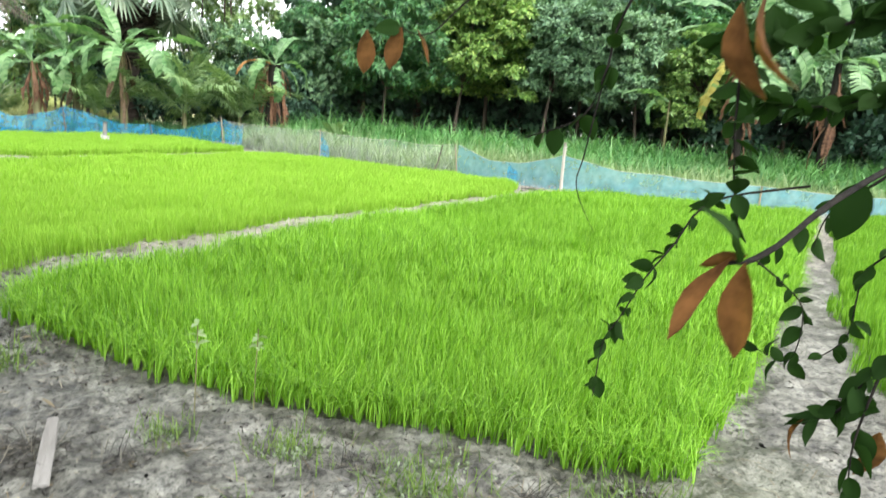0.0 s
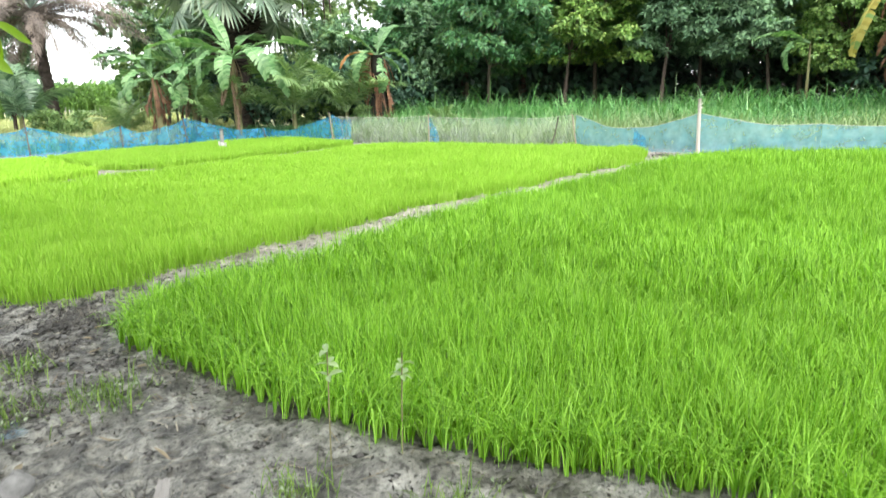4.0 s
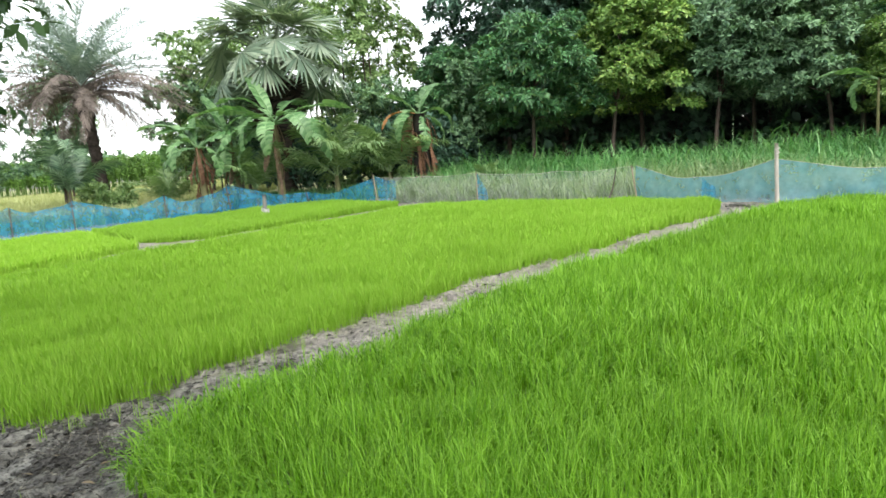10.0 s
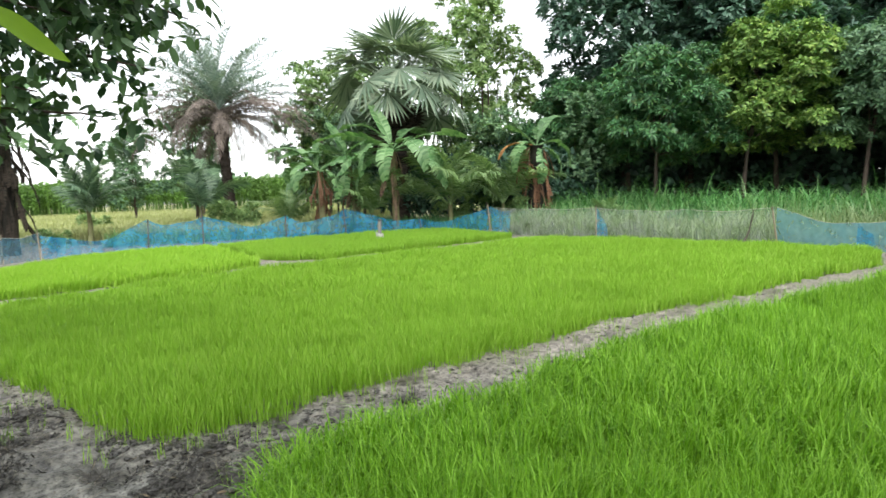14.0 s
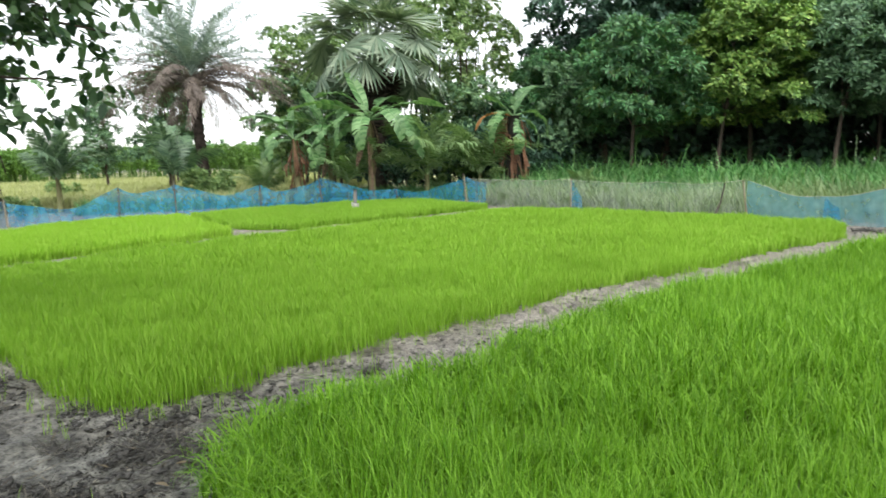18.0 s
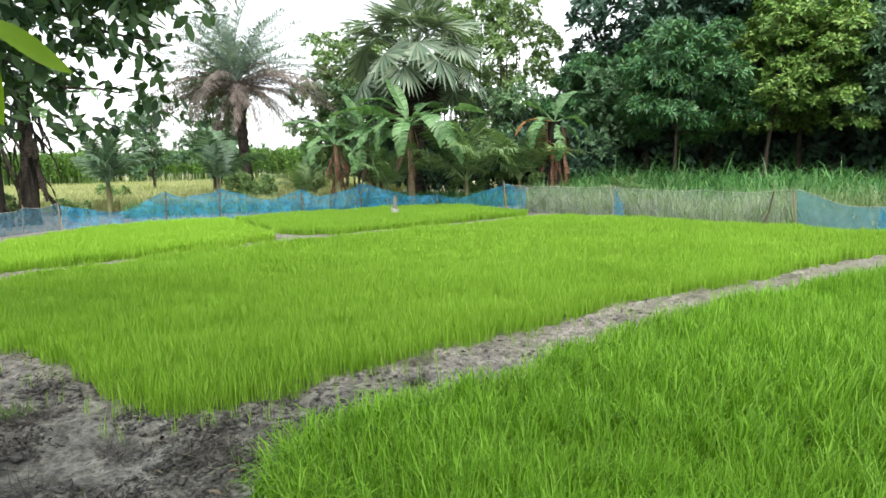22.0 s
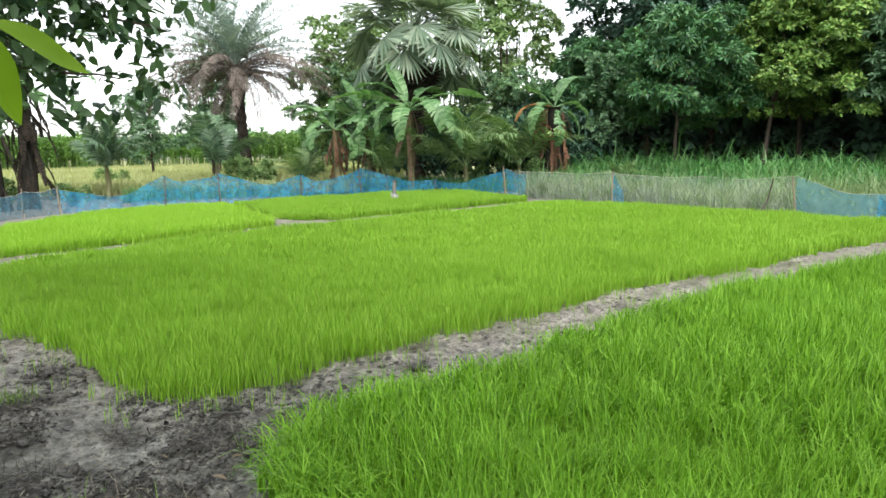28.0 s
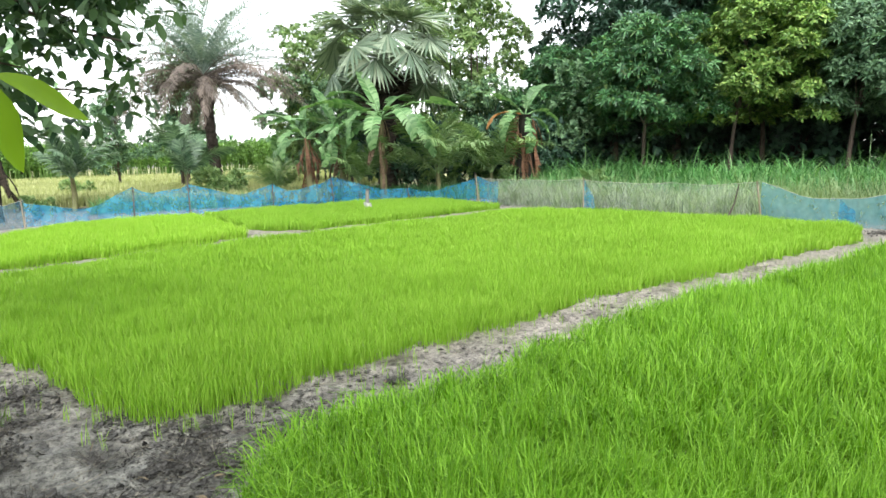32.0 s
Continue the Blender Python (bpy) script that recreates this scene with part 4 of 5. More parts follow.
    thing("far_trees", mesh_quads("far_trees", v, q, GREYGREEN), "hazy line of distant trees on the horizon", "woods", kind="stuff")


far_fields()


# ---- palms ----
def frond_mesh(name, length, pairs, leaflet, width, rise, curve, mat, seed, vee=0.5, sag=0.3, fold=1.0, stalk=0.15, rachis=0.02, jitter=0.12):
    """A feather frond along +x: the rachis rises and curves over, leaflets stand off both sides."""
    r = np.random.default_rng(seed)
    s = np.linspace(0, 1, 14)
    ang = rise - curve * s
    st = length / 13
    px = np.r_[0, np.cumsum(np.cos((ang[1:] + ang[:-1]) / 2) * st)]
    pz = np.r_[0, np.cumsum(np.sin((ang[1:] + ang[:-1]) / 2) * st)]
    pile = Pile()
    pile.add(*tube(np.stack([px, 0 * px, pz], -1), rachis * np.linspace(1.2, 0.2, 14), 5))
    for side in (-1, 1):
        t = np.linspace(stalk, 0.985, pairs) + r.normal(0, 0.004, pairs)
        bx, bz, a = np.interp(t, s, px), np.interp(t, s, pz), np.interp(t, s, ang)
        L = leaflet * np.sin(np.pi * np.clip(0.12 + 0.8 * t, 0, 1)) ** 0.6 * r.uniform(0.85, 1.12, pairs)
        fwd = np.stack([np.cos(a), 0 * a, np.sin(a)], -1)
        nrm = np.stack([-np.sin(a), 0 * a, np.cos(a)], -1)
        out = np.array([0, side, 0])[None]
        d = fwd * (0.55 + 0.5 * t[:, None]) + out * fold + nrm * (vee + r.normal(0, jitter, pairs))[:, None]
        d /= np.linalg.norm(d, axis=1)[:, None]
        base = np.stack([bx, 0 * bx, bz], -1)
        mid = base + d * (L * 0.5)[:, None] - np.array([0, 0, 1.0]) * (sag * L * 0.18)[:, None]
        tip = base + d * L[:, None] - np.array([0, 0, 1.0]) * (sag * L)[:, None]
        w = np.cross(d, nrm)
        w = w / (np.linalg.norm(w, axis=1)[:, None] + 1e-9) * width / 2
        v = np.stack([base - w * 0.5, base + w * 0.5, mid + w, mid - w, tip + w * 0.08, tip - w * 0.08], 1).reshape(-1, 3)
        k = np.arange(pairs)[:, None] * 6
        q = np.concatenate([k + np.array([[0, 1, 2, 3]]), k + np.array([[3, 2, 4, 5]])])
        pile.add(v, q)
    return pile.mesh(name, mat)


def aim(x, y, z, az, roll=0.0, tilt=0.0, s=1.0):
    return Matrix.Translation((x, y, z)) @ Matrix.Rotation(az, 4, "Z") @ Matrix.Rotation(-tilt, 4, "Y") @ Matrix.Rotation(roll, 4, "X") @ Matrix.Scale(s, 4)


def date_palm():
    r = np.random.default_rng(91)
    root = thing("date_palm", None, "leaning date palm with blue-green fronds over a dry brown skirt", "palm tree", m=pose(-9.6, 26.5, 0))
    pts, rad = [], []
    for k in range(46):
        t = k / 45
        pts.append((-0.15 - 0.2 * t - 0.07 * t * t, 0.0, -0.1 + 4.75 * t))
        rad.append((0.22 - 0.03 * t + (0.09 if t > 0.78 else 0)) * (1 + 0.1 * (k % 2)))
    part("trunk", mesh_quads("trunk", *tube(pts, rad, 12, 0.07, 3), DATE_BARK), root)
    cx, cz = -0.42, 4.7
    green = [frond_mesh("frond", L, 62, 0.4, 0.034, 1.0, c, DATE_GREEN, 100 + k, vee=0.5, sag=0.12, jitter=0.55) for k, (L, c) in enumerate(((3.7, 0.6), (3.5, 1.0), (3.4, 0.5)))]
    dry = [frond_mesh("dry_frond", L, 54, 0.34, 0.031, 0.4, c, DATE_DRY, 120 + k, vee=-0.1, sag=0.4, jitter=0.3) for k, (L, c) in enumerate(((4.6, 1.2), (4.2, 1.5), (5.0, 1.0)))]
    for k in range(52):
        az = k * 2.399 + r.normal(0, 0.15)
        tilt = -0.55 * (1 - k / 52) ** 1.2 + 0.38 * k / 52 + r.normal(0, 0.1)
        part("frond", green[k % 3], root, "blue-green feather frond", aim(cx, 0, cz + 0.25 + 0.006 * k, az, r.normal(0, 0.3), tilt, r.uniform(0.85, 1.1)))
    for k in range(76):
        az = k * 2.399 + r.normal(0, 0.12)
        tilt = r.uniform(-0.25, 0.3) - (0.75 if k % 14 == 0 else 0)
        part("dry_frond", dry[k % 3], root, "dry brown drooping frond", aim(cx, 0, cz + r.uniform(-0.25, 0.2), az, r.normal(0, 0.4), tilt, r.uniform(0.75, 1.05)))


date_palm()


def fan_leaf_mesh(name, radius, n, mat, seed, stalk=1.2, spread=2.5, cup=0.25, bend=0.7):
    """A palmyra leaf along +x: stout stalk, then pleated segments fanned out."""
    r = np.random.default_rng(seed)
    pile = Pile().add(*tube([(0, 0, 0), (stalk * 0.5, 0, 0.04), (stalk, 0, 0)], [0.035, 0.028, 0.022], 5))
    th = np.linspace(-spread, spread, n)
    for k, a in enumerate(th):
        L = radius * (1 - 0.14 * abs(a) / spread) * r.uniform(0.92, 1.06)
        cb, sb = math.cos(bend), math.sin(bend)
        d0 = np.array([math.cos(a), math.sin(a), -cup * abs(math.sin(a)) + r.normal(0, 0.05)])
        d = np.array([d0[0] * cb + d0[2] * sb, d0[1], -d0[0] * sb + d0[2] * cb])
        w = np.array([-math.sin(a) * cb, math.cos(a), math.sin(a) * sb])
        o = np.array([stalk, 0, 0])
        h = spread * radius / n
        up = np.array([0, 0, 0.35 * h])
        m1, m2 = o + d * L * 0.55, o + d * L - np.array([0, 0, 0.12 * L * abs(r.normal(0.5, 0.7))])
        v = [o, m1 - w * h * 0.58, m1 + up, m1 + w * h * 0.58, m2 - w * h * 0.06, m2]
        pile.add(v, [(0, 1, 4, 2), (0, 2, 5, 3)])
    return pile.mesh(name, mat)


def fan_palm():
    r = np.random.default_rng(95)
    root = thing("fan_palm", None, "stout fan palm with stiff pleated grey-green leaves", "palm tree", m=pose(-2.55, 25.0, 0))
    part("trunk", mesh_quads("trunk", *tube([(0, 0, -0.1 + 5.0 * t) for t in np.linspace(0, 1, 24)], [0.36 - 0.08 * t + 0.02 * (k % 2) + (0.14 if t > 0.55 else 0) for k, t in enumerate(np.linspace(0, 1, 24))], 12, 0.08, 4), DATE_BARK), root)
    kinds = [fan_leaf_mesh("fan_leaf", 1.3, 26, FAN, 200 + k, st, 1.95, c, b) for k, (c, b, st) in enumerate(((0.1, 0.5, 1.3), (0.15, 0.65, 1.6), (0.2, 0.85, 1.85)))]
    deadk = [fan_leaf_mesh("dead_leaf", 1.0, 16, DARK_DRY, 210 + k, 0.8, 1.6, 0.8) for k in range(2)]
    for k in range(38):
        az = k * 2.399
        f = k / 38
        tilt = 1.35 - 1.65 * f**0.85 + r.normal(0, 0.1)
        part("fan_leaf", kinds[0 if f < 0.28 else 1 if f < 0.6 else 2], root, "stiff pleated fan leaf", aim(0.1 * math.cos(az), 0.1 * math.sin(az), 5.5 - 0.015 * k, az, r.uniform(-0.55, 0.55), tilt, r.uniform(0.95, 1.2)))
    for k in range(40):
        az = k * 2.399 + 0.4
        part("dead_leaf", deadk[k % 2], root, "dead brown hanging leaf", aim(0.25 * math.cos(az), 0.25 * math.sin(az), 5.1 - 0.045 * k, az, r.normal(0, 0.6), r.uniform(-1.4, -0.9), r.uniform(0.8, 1.1)))


fan_palm()


def banana_leaf_mesh(name, length, width, rise, curve, mat, seed, torn=0.5):
    """A big leaf along +x: thick midrib that arches over, the blade torn into strips."""
    r = np.random.default_rng(seed)
    s = np.linspace(0, 1, 16)
    ang = rise - curve * s**1.3
    st = length / 15
    px = np.r_[0, np.cumsum(np.cos((ang[1:] + ang[:-1]) / 2) * st)]
    pz = np.r_[0, np.cumsum(np.sin((ang[1:] + ang[:-1]) / 2) * st)]
    pile = Pile().add(*tube(np.stack([px, 0 * px, pz], -1), 0.028 * np.linspace(1.3, 0.15, 16), 5))
    n = 26
    e = np.linspace(0.16, 1.0, n + 1)
    wid = width / 2 * np.clip(np.sin(np.pi * np.clip((e - 0.13) / 0.9, 0, 1)), 0, 1) ** 0.55
    for side in (-1, 1):
        gap = 0.0
        droop = r.uniform(0.0, 0.25)
        for k in range(n):
            if r.uniform() < torn * 0.55:
                gap, droop = r.uniform(0.15, 0.6), np.clip(droop + r.normal(0, 0.3), -0.15, 0.9)
            else:
                gap = 0.0
            s0, s1 = e[k], e[k + 1]
            a0 = np.array([np.interp(s0, s, px), 0, np.interp(s0, s, pz)])
            a1 = np.array([np.interp(s1, s, px), 0, np.interp(s1, s, pz)])
            f = (a1 - a0)
            w0, w1 = wid[k], wid[k + 1]
            fwd = f / (np.linalg.norm(f) + 1e-9)
            def edge(a, w, sh):
                th = -0.12 + droop
                return a + np.array([0, side * w * math.cos(th), 0.12 * w - w * math.sin(th)]) + fwd * (0.22 * w) + f * sh
            m0, m1 = (a0 + edge(a0, w0, 0)) / 2 + np.array([0, 0, 0.03]), (a1 + edge(a1, w1, 0)) / 2 + np.array([0, 0, 0.03])
            pile.add([a0, a1, m1, m0, edge(a0, w0, gap), edge(a1, w1, 0)], [(0, 1, 2, 3), (3, 2, 5, 4)])
    return pile.mesh(name, mat)


LEAVES = [banana_leaf_mesh("leaf_blade", L, w, ri, cu, BANANA, 300 + k, to) for k, (L, w, ri, cu, to) in enumerate(((2.4, 0.56, 0.8, 1.5, 0.35), (2.2, 0.54, 0.75, 2.5, 0.7), (1.9, 0.5, 1.2, 0.4, 0.15), (2.6, 0.56, 0.5, 1.1, 0.5), (2.0, 0.5, 0.25, 1.9, 0.8), (2.5, 0.62, 0.55, 1.5, 1.7)))]
YELLOW_LEAF = banana_leaf_mesh("yellow_leaf", 2.6, 0.42, 0.5, 1.4, BANANA_YELLOW, 320, 0.8)
ORANGE_LEAF = banana_leaf_mesh("orange_leaf", 1.9, 0.5, 0.5, 1.7, ORANGE_DRY, 321, 0.6)
DEAD_LEAF = {m.name: [banana_leaf_mesh("dead_leaf", L, w, 0.35, 0.6, m, 330 + k, 1.8) for k, (L, w) in enumerate(((1.4, 0.2), (1.0, 0.28), (1.8, 0.15)))] for m in (DRY, RUSTY, DARK_DRY)}


def banana_plant(x, y, h, fronds, label, s=1.0, dead=5, seed=0, lean=(0.0, 0.0), stem_r=0.11, group="banana plants", dry=DRY):
    """fronds: (azimuth in degrees, tilt, which leaf)."""
    r = np.random.default_rng(400 + seed)
    root = thing("banana_plant", None, label, "banana plant", group, m=pose(x, y, 0))
    pts = [(lean[0] * t, lean[1] * t, -0.08 + (h + 0.08) * t) for t in np.linspace(0, 1, 9)]
    part("pseudostem", mesh_quads("pseudostem", *tube(pts, stem_r * np.linspace(1.2, 0.6, 9), 10, 0.05, seed), OLDTRUNK if dead > 18 else STEM, True), root)
    for az, tilt, kind in fronds:
        me = LEAVES[kind] if kind >= 0 else YELLOW_LEAF if kind == -1 else ORANGE_LEAF
        lab = "" if kind >= 0 else "yellowing torn leaf" if kind == -1 else "orange dried leaf"
        part(me.name.split(".")[0], me, root, lab, aim(lean[0], lean[1], h - 0.05, radians(az), r.normal(0, 0.25), tilt, s * r.uniform(0.92, 1.08)))
    for k in range(dead):
        a, f = r.uniform(0, 6.28), r.uniform(0.06 if dead > 28 else 0.3, 1.0) ** 0.6
        part("dead_leaf", DEAD_LEAF[dry.name][k % 3], root, "dead brown leaf hanging down the stem", aim(lean[0] * f + stem_r * 0.9 * math.cos(a), lean[1] * f + stem_r * 0.9 * math.sin(a), h * f, a, r.normal(0, 1.2), r.uniform(-1.75, -1.15), r.uniform(0.5, 0.95)))
    return root


banana_plant(-2.35, 21.8, 2.75, [(0, 0.1, 3), (180, 0.1, 3), (125, -0.05, 2), (-50, -0.1, 1), (-130, -0.2, 1), (-12, -0.25, 1), (205, -0.3, 4), (60, 0.1, 0), (-95, -0.3, 1), (-30, -0.45, 5), (-150, -0.4, 5), (165, 0.25, 0), (-165, -0.05, 1)], "large banana plant with broad arching leaves behind the net", 1.05, 9, 1)
banana_plant(-4.75, 21.6, 2.15, [(150, 0.05, 1), (190, -0.15, 4), (60, 0.05, 2), (20, 0.1, 1), (-40, -0.1, 4), (100, 0.1, 0), (-110, -0.1, 1), (170, 0.2, 0), (0, 0.1, 3)], "banana plant with a brown leaf-wrapped stem", 0.88, 16, 2, (-0.1, 0), 0.12, dry=RUSTY)
banana_plant(-3.75, 22.4, 2.35, [(40, 0.2, 0), (140, 0.0, 2), (-20, -0.1, 1), (200, 0.1, 3), (-90, -0.2, 4), (0, 0.05, 1), (160, 0.1, 0)], "slim banana plant between taller ones", 0.9, 8, 3, (-0.2, 0), 0.09)
banana_plant(2.5, 22.9, 2.75, [(165, 0.4, 3), (190, -0.05, -2), (80, 0.2, 0), (50, 0.5, 0), (-20, -0.35, 4), (230, -0.3, 1), (-80, -0.5, 4), (15, -0.2, 1)], "banana plant with an orange dried leaf over a rusty skirt", 0.85, 60, 4, (0, 0), 0.34, dry=RUSTY)
banana_plant(15.66, 14.16, 4.2, [(166, 0.0, 3), (186, -0.85, -1), (222, -0.9, 5), (250, -0.95, 5), (275, -0.9, 5), (345, 0.05, 3), (322, -0.45, 5), (300, -0.4, 1), (20, 0.3, 0), (110, 0.5, 2), (80, 0.75, 2), (145, 0.3, 0)], "tall banana plant with a yellowing torn leaf", 1.1, 34, 5, (0, 0), 0.15, dry=RUSTY)
banana_plant(18.3, 13.4, 3.9, [(200, 0.0, 3), (240, -0.45, 5), (280, -0.5, 1), (320, -0.2, 3), (60, 0.4, 2), (150, 0.2, 0), (185, -0.4, 5)], "banana plant in the shade of the trees", 1.1, 20, 6, (0, 0), 0.15, dry=RUSTY)
banana_plant(15.6, 17.6, 2.5, [(172, 0.05, 3), (190, -0.4, 1)], "young banana plant among the trees", 0.75, 0, 7, (0, 0), 0.05)
banana_plant(-12.6, 17.4, 4.0, [(5, -0.15, 5), (-25, -0.3, 5), (60, 0.3, 0), (150, 0.1, 3), (-80, -0.2, 5), (15, -0.3, 4)], "old banana plant hung with dry brown leaves", 1.0, 48, 8, (0.1, 0), 0.2, dry=DARK_DRY)
banana_plant(-13.4, 16.0, 4.0, [(20, 0.0, 3), (-60, -0.3, 1), (120, 0.2, 0)], "old banana plant with a dark leaf-wrapped stem", 1.0, 44, 9, (0.25, 0.1), 0.22, dry=DARK_DRY)
banana_plant(-14.6, 17.4, 3.9, [(-20, -0.2, 1), (200, 0.0, 3), (90, 0.3, 0)], "old banana plant at the end of the row", 1.0, 40, 10, (-0.1, 0.1), 0.22, dry=DARK_DRY)
banana_plant(-13.05, 16.8, 3.4, [(-10, -0.2, 5), (40, 0.2, 0), (170, -0.1, 5)], "slim old banana plant between two thick ones", 0.8, 36, 11, (0.05, 0), 0.13, dry=DARK_DRY)


def young_palm(label, spots, n, length, seed, up=1.2, stem=0.25, curve=1.2, trunk=0.0, mat=COCO):
    r = np.random.default_rng(seed)
    root = thing("young_coconut_palm", None, label, "palm tree", "young palms")
    ms = [frond_mesh("frond", length * f, 46, 0.5 * length / 1.9, 0.042, 0.9, c, mat, seed + k, vee=0.15, sag=0.4, rachis=0.02, jitter=0.2) for k, (f, c) in enumerate(((1.0, curve), (0.9, curve * 0.7), (1.05, curve * 1.3)))]
    part("stem", mesh_quads("stem", *tube([(0, 0, -0.05), (0.02, 0, stem * 0.5 + trunk * 0.5), (0, 0, stem + trunk)], [0.09, 0.08, 0.05], 8, 0.1, seed), STEM, True), root)
    for k in range(n):
        part("frond", ms[k % 3], root, "", aim(0, 0, stem * 0.8 + trunk, k * 2.399 + r.normal(0, 0.2), r.normal(0, 0.3), up * (0.7 - 0.68 * (1 - k / n)) + r.normal(0, 0.08), r.uniform(0.85, 1.1)))
    return plant(root, spots)


young_palm("young coconut palm with arching fronds behind the net", [(-0.55, 22.4, 0, 1.12), (-3.2, 21.9, 80, 0.78), (1.3, 23.2, 40, 0.95), (-6.1, 22.3, 160, 0.55), (4.43, 20.77, 20, 0.34)], 14, 2.3, 500, 1.0, 0.45, 0.95, 0.35)
young_palm("small coconut palm with stiff dark fronds", [(-12.5, 21.0, 0, 1.12), (-9.25, 22.3, 100, 1.0)], 12, 1.75, 520, 1.95, 0.5, 0.9, 0.5, DARK_COCO)


# ---- near foliage ----
def oval_leaf_mesh(name, length, width, mat, seed, curl=0.25, point=1.0, rows=7):
    """One leaf along +x with a folded midrib, pointed tip and a little curl."""
    r = np.random.default_rng(seed)
    s = np.linspace(0, 1, rows)
    w = width / 2 * np.sin(np.pi * s ** (0.85 * point)) ** 0.8
    w[0], w[-1] = 0.03 * width, 0.01 * width
    z = -curl * length * s**2 + 0.03 * length * np.sin(6 * s + seed)
    tw = r.normal(0, 0.25)
    v = []
    for k in range(rows):
        for f in (-1, -0.5, 0, 0.5, 1):
            v.append((s[k] * length, f * w[k], z[k] + abs(f) * w[k] * 0.35 + f * w[k] * tw * s[k]))
    return mesh_quads(name, v, grid_faces(rows, 5), mat, True)


def smooth_line(points, n=18):
    p = np.asarray(points, float)
    t = np.linspace(0, len(p) - 1, n)
    i = np.clip(t.astype(int), 0, len(p) - 2)
    f = (t - i)[:, None]
    m = np.gradient(p, axis=0)
    return (2 * f**3 - 3 * f**2 + 1) * p[i] + (f**3 - 2 * f**2 + f) * m[i] + (-2 * f**3 + 3 * f**2) * p[i + 1] + (f**3 - f**2) * m[i + 1]


def leaf_pose(p, d, roll, s=1.0):
    q = Vector(d).to_track_quat("X", "Z").to_matrix().to_4x4()
    return Matrix.Translation(p) @ q @ Matrix.Rotation(roll, 4, "X") @ Matrix.Scale(s, 4)


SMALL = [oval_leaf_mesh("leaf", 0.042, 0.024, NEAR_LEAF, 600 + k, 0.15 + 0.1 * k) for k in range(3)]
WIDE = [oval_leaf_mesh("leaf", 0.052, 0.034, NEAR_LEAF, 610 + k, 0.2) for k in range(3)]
DEADS = [oval_leaf_mesh("dead_leaf", 0.135, 0.066, NEAR_BROWN, 620 + k, 0.45 - 0.7 * k, 1.25) for k in range(2)]


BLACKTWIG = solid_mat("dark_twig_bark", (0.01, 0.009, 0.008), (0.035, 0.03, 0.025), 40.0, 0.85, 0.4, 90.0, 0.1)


def near_bush():
    """Twigs of a bush that hang into the view beside the path; local axes: u across, d away, z up."""
    r = np.random.default_rng(63)
    root = thing("bush", None, "bush with small dark leaves and curled dead brown leaves", "bush")
    twigs = [
        ([(1.72, -1.33, 1.45), (1.62, -1.26, 1.42), (1.56, -1.25, 1.39), (1.51, -1.26, 1.33), (1.46, -1.26, 1.27), (1.42, -1.26, 1.2), (1.39, -1.26, 1.15), (1.37, -1.28, 1.06)], 0.004, 34, SMALL),
        ([(2.6, -2.4, 2.0), (2.1, -1.9, 1.75), (1.72, -1.57, 1.56), (1.71, -1.47, 1.48), (1.66, -1.42, 1.42), (1.62, -1.38, 1.36), (1.59, -1.36, 1.33)], 0.006, 8, SMALL),
        ([(1.67, -1.43, 1.43), (1.66, -1.42, 1.4), (1.65, -1.42, 1.36)], 0.003, 2, SMALL),
        ([(2.1, -1.9, 1.95), (1.6, -1.2, 1.98), (1.49, -1.06, 1.76), (1.46, -1.05, 1.63), (1.43, -1.03, 1.54), (1.35, -0.95, 1.49)], 0.006, 18, WIDE),
        ([(1.46, -1.05, 1.63), (1.44, -1.04, 1.47), (1.43, -1.04, 1.4), (1.47, -1.06, 1.31)], 0.003, 0, SMALL),
        ([(2.1, -1.9, 1.95), (1.68, -1.35, 1.92), (1.61, -1.26, 1.7), (1.59, -1.27, 1.57), (1.6, -1.28, 1.45), (1.61, -1.31, 1.33)], 0.006, 40, WIDE),
        ([(2.1, -1.9, 1.75), (1.74, -1.7, 1.36), (1.64, -1.58, 1.23), (1.62, -1.55, 1.15), (1.58, -1.52, 1.11)], 0.008, 26, WIDE),
        ([(2.1, -1.9, 1.75), (1.77, -1.57, 1.43), (1.75, -1.47, 1.36), (1.77, -1.42, 1.3), (1.75, -1.43, 1.21), (1.71, -1.41, 1.16)], 0.004, 16, SMALL),
        ([(1.59, -1.36, 1.33), (1.65, -1.37, 1.29), (1.7, -1.38, 1.24), (1.69, -1.38, 1.15), (1.65, -1.33, 1.16)], 0.003, 16, SMALL),
        ([(2.1, -1.9, 1.95), (1.73, -1.54, 1.77), (1.68, -1.43, 1.72), (1.63, -1.32, 1.69), (1.57, -1.2, 1.68)], 0.008, 64, WIDE),
        ([(2.1, -1.9, 1.75), (1.99, -1.37, 1.67), (1.93, -1.27, 1.62), (1.84, -1.17, 1.59), (1.77, -1.1, 1.61)], 0.006, 64, WIDE),
        ([(1.6, -1.2, 1.98), (1.33, -1.08, 1.86), (1.19, -0.99, 1.74), (1.12, -0.96, 1.67), (1.05, -0.94, 1.69), (1.01, -0.94, 1.71)], 0.004, 5, WIDE),
        ([(1.64, -1.58, 1.23), (1.6, -1.59, 1.12), (1.58, -1.61, 1.05)], 0.004, 8, WIDE),
        ([(2.1, -1.9, 1.75), (1.496, -1.793, 1.596), (1.101, -1.934, 1.515), (0.973, -1.989, 1.482), (0.949, -1.991, 1.477)], 0.0042, 3, SMALL),
        ([(2.1, -1.9, 1.95), (1.29, -1.808, 1.693), (1.051, -1.894, 1.616), (0.999, -1.913, 1.595)], 0.003, 4, SMALL),
    ]
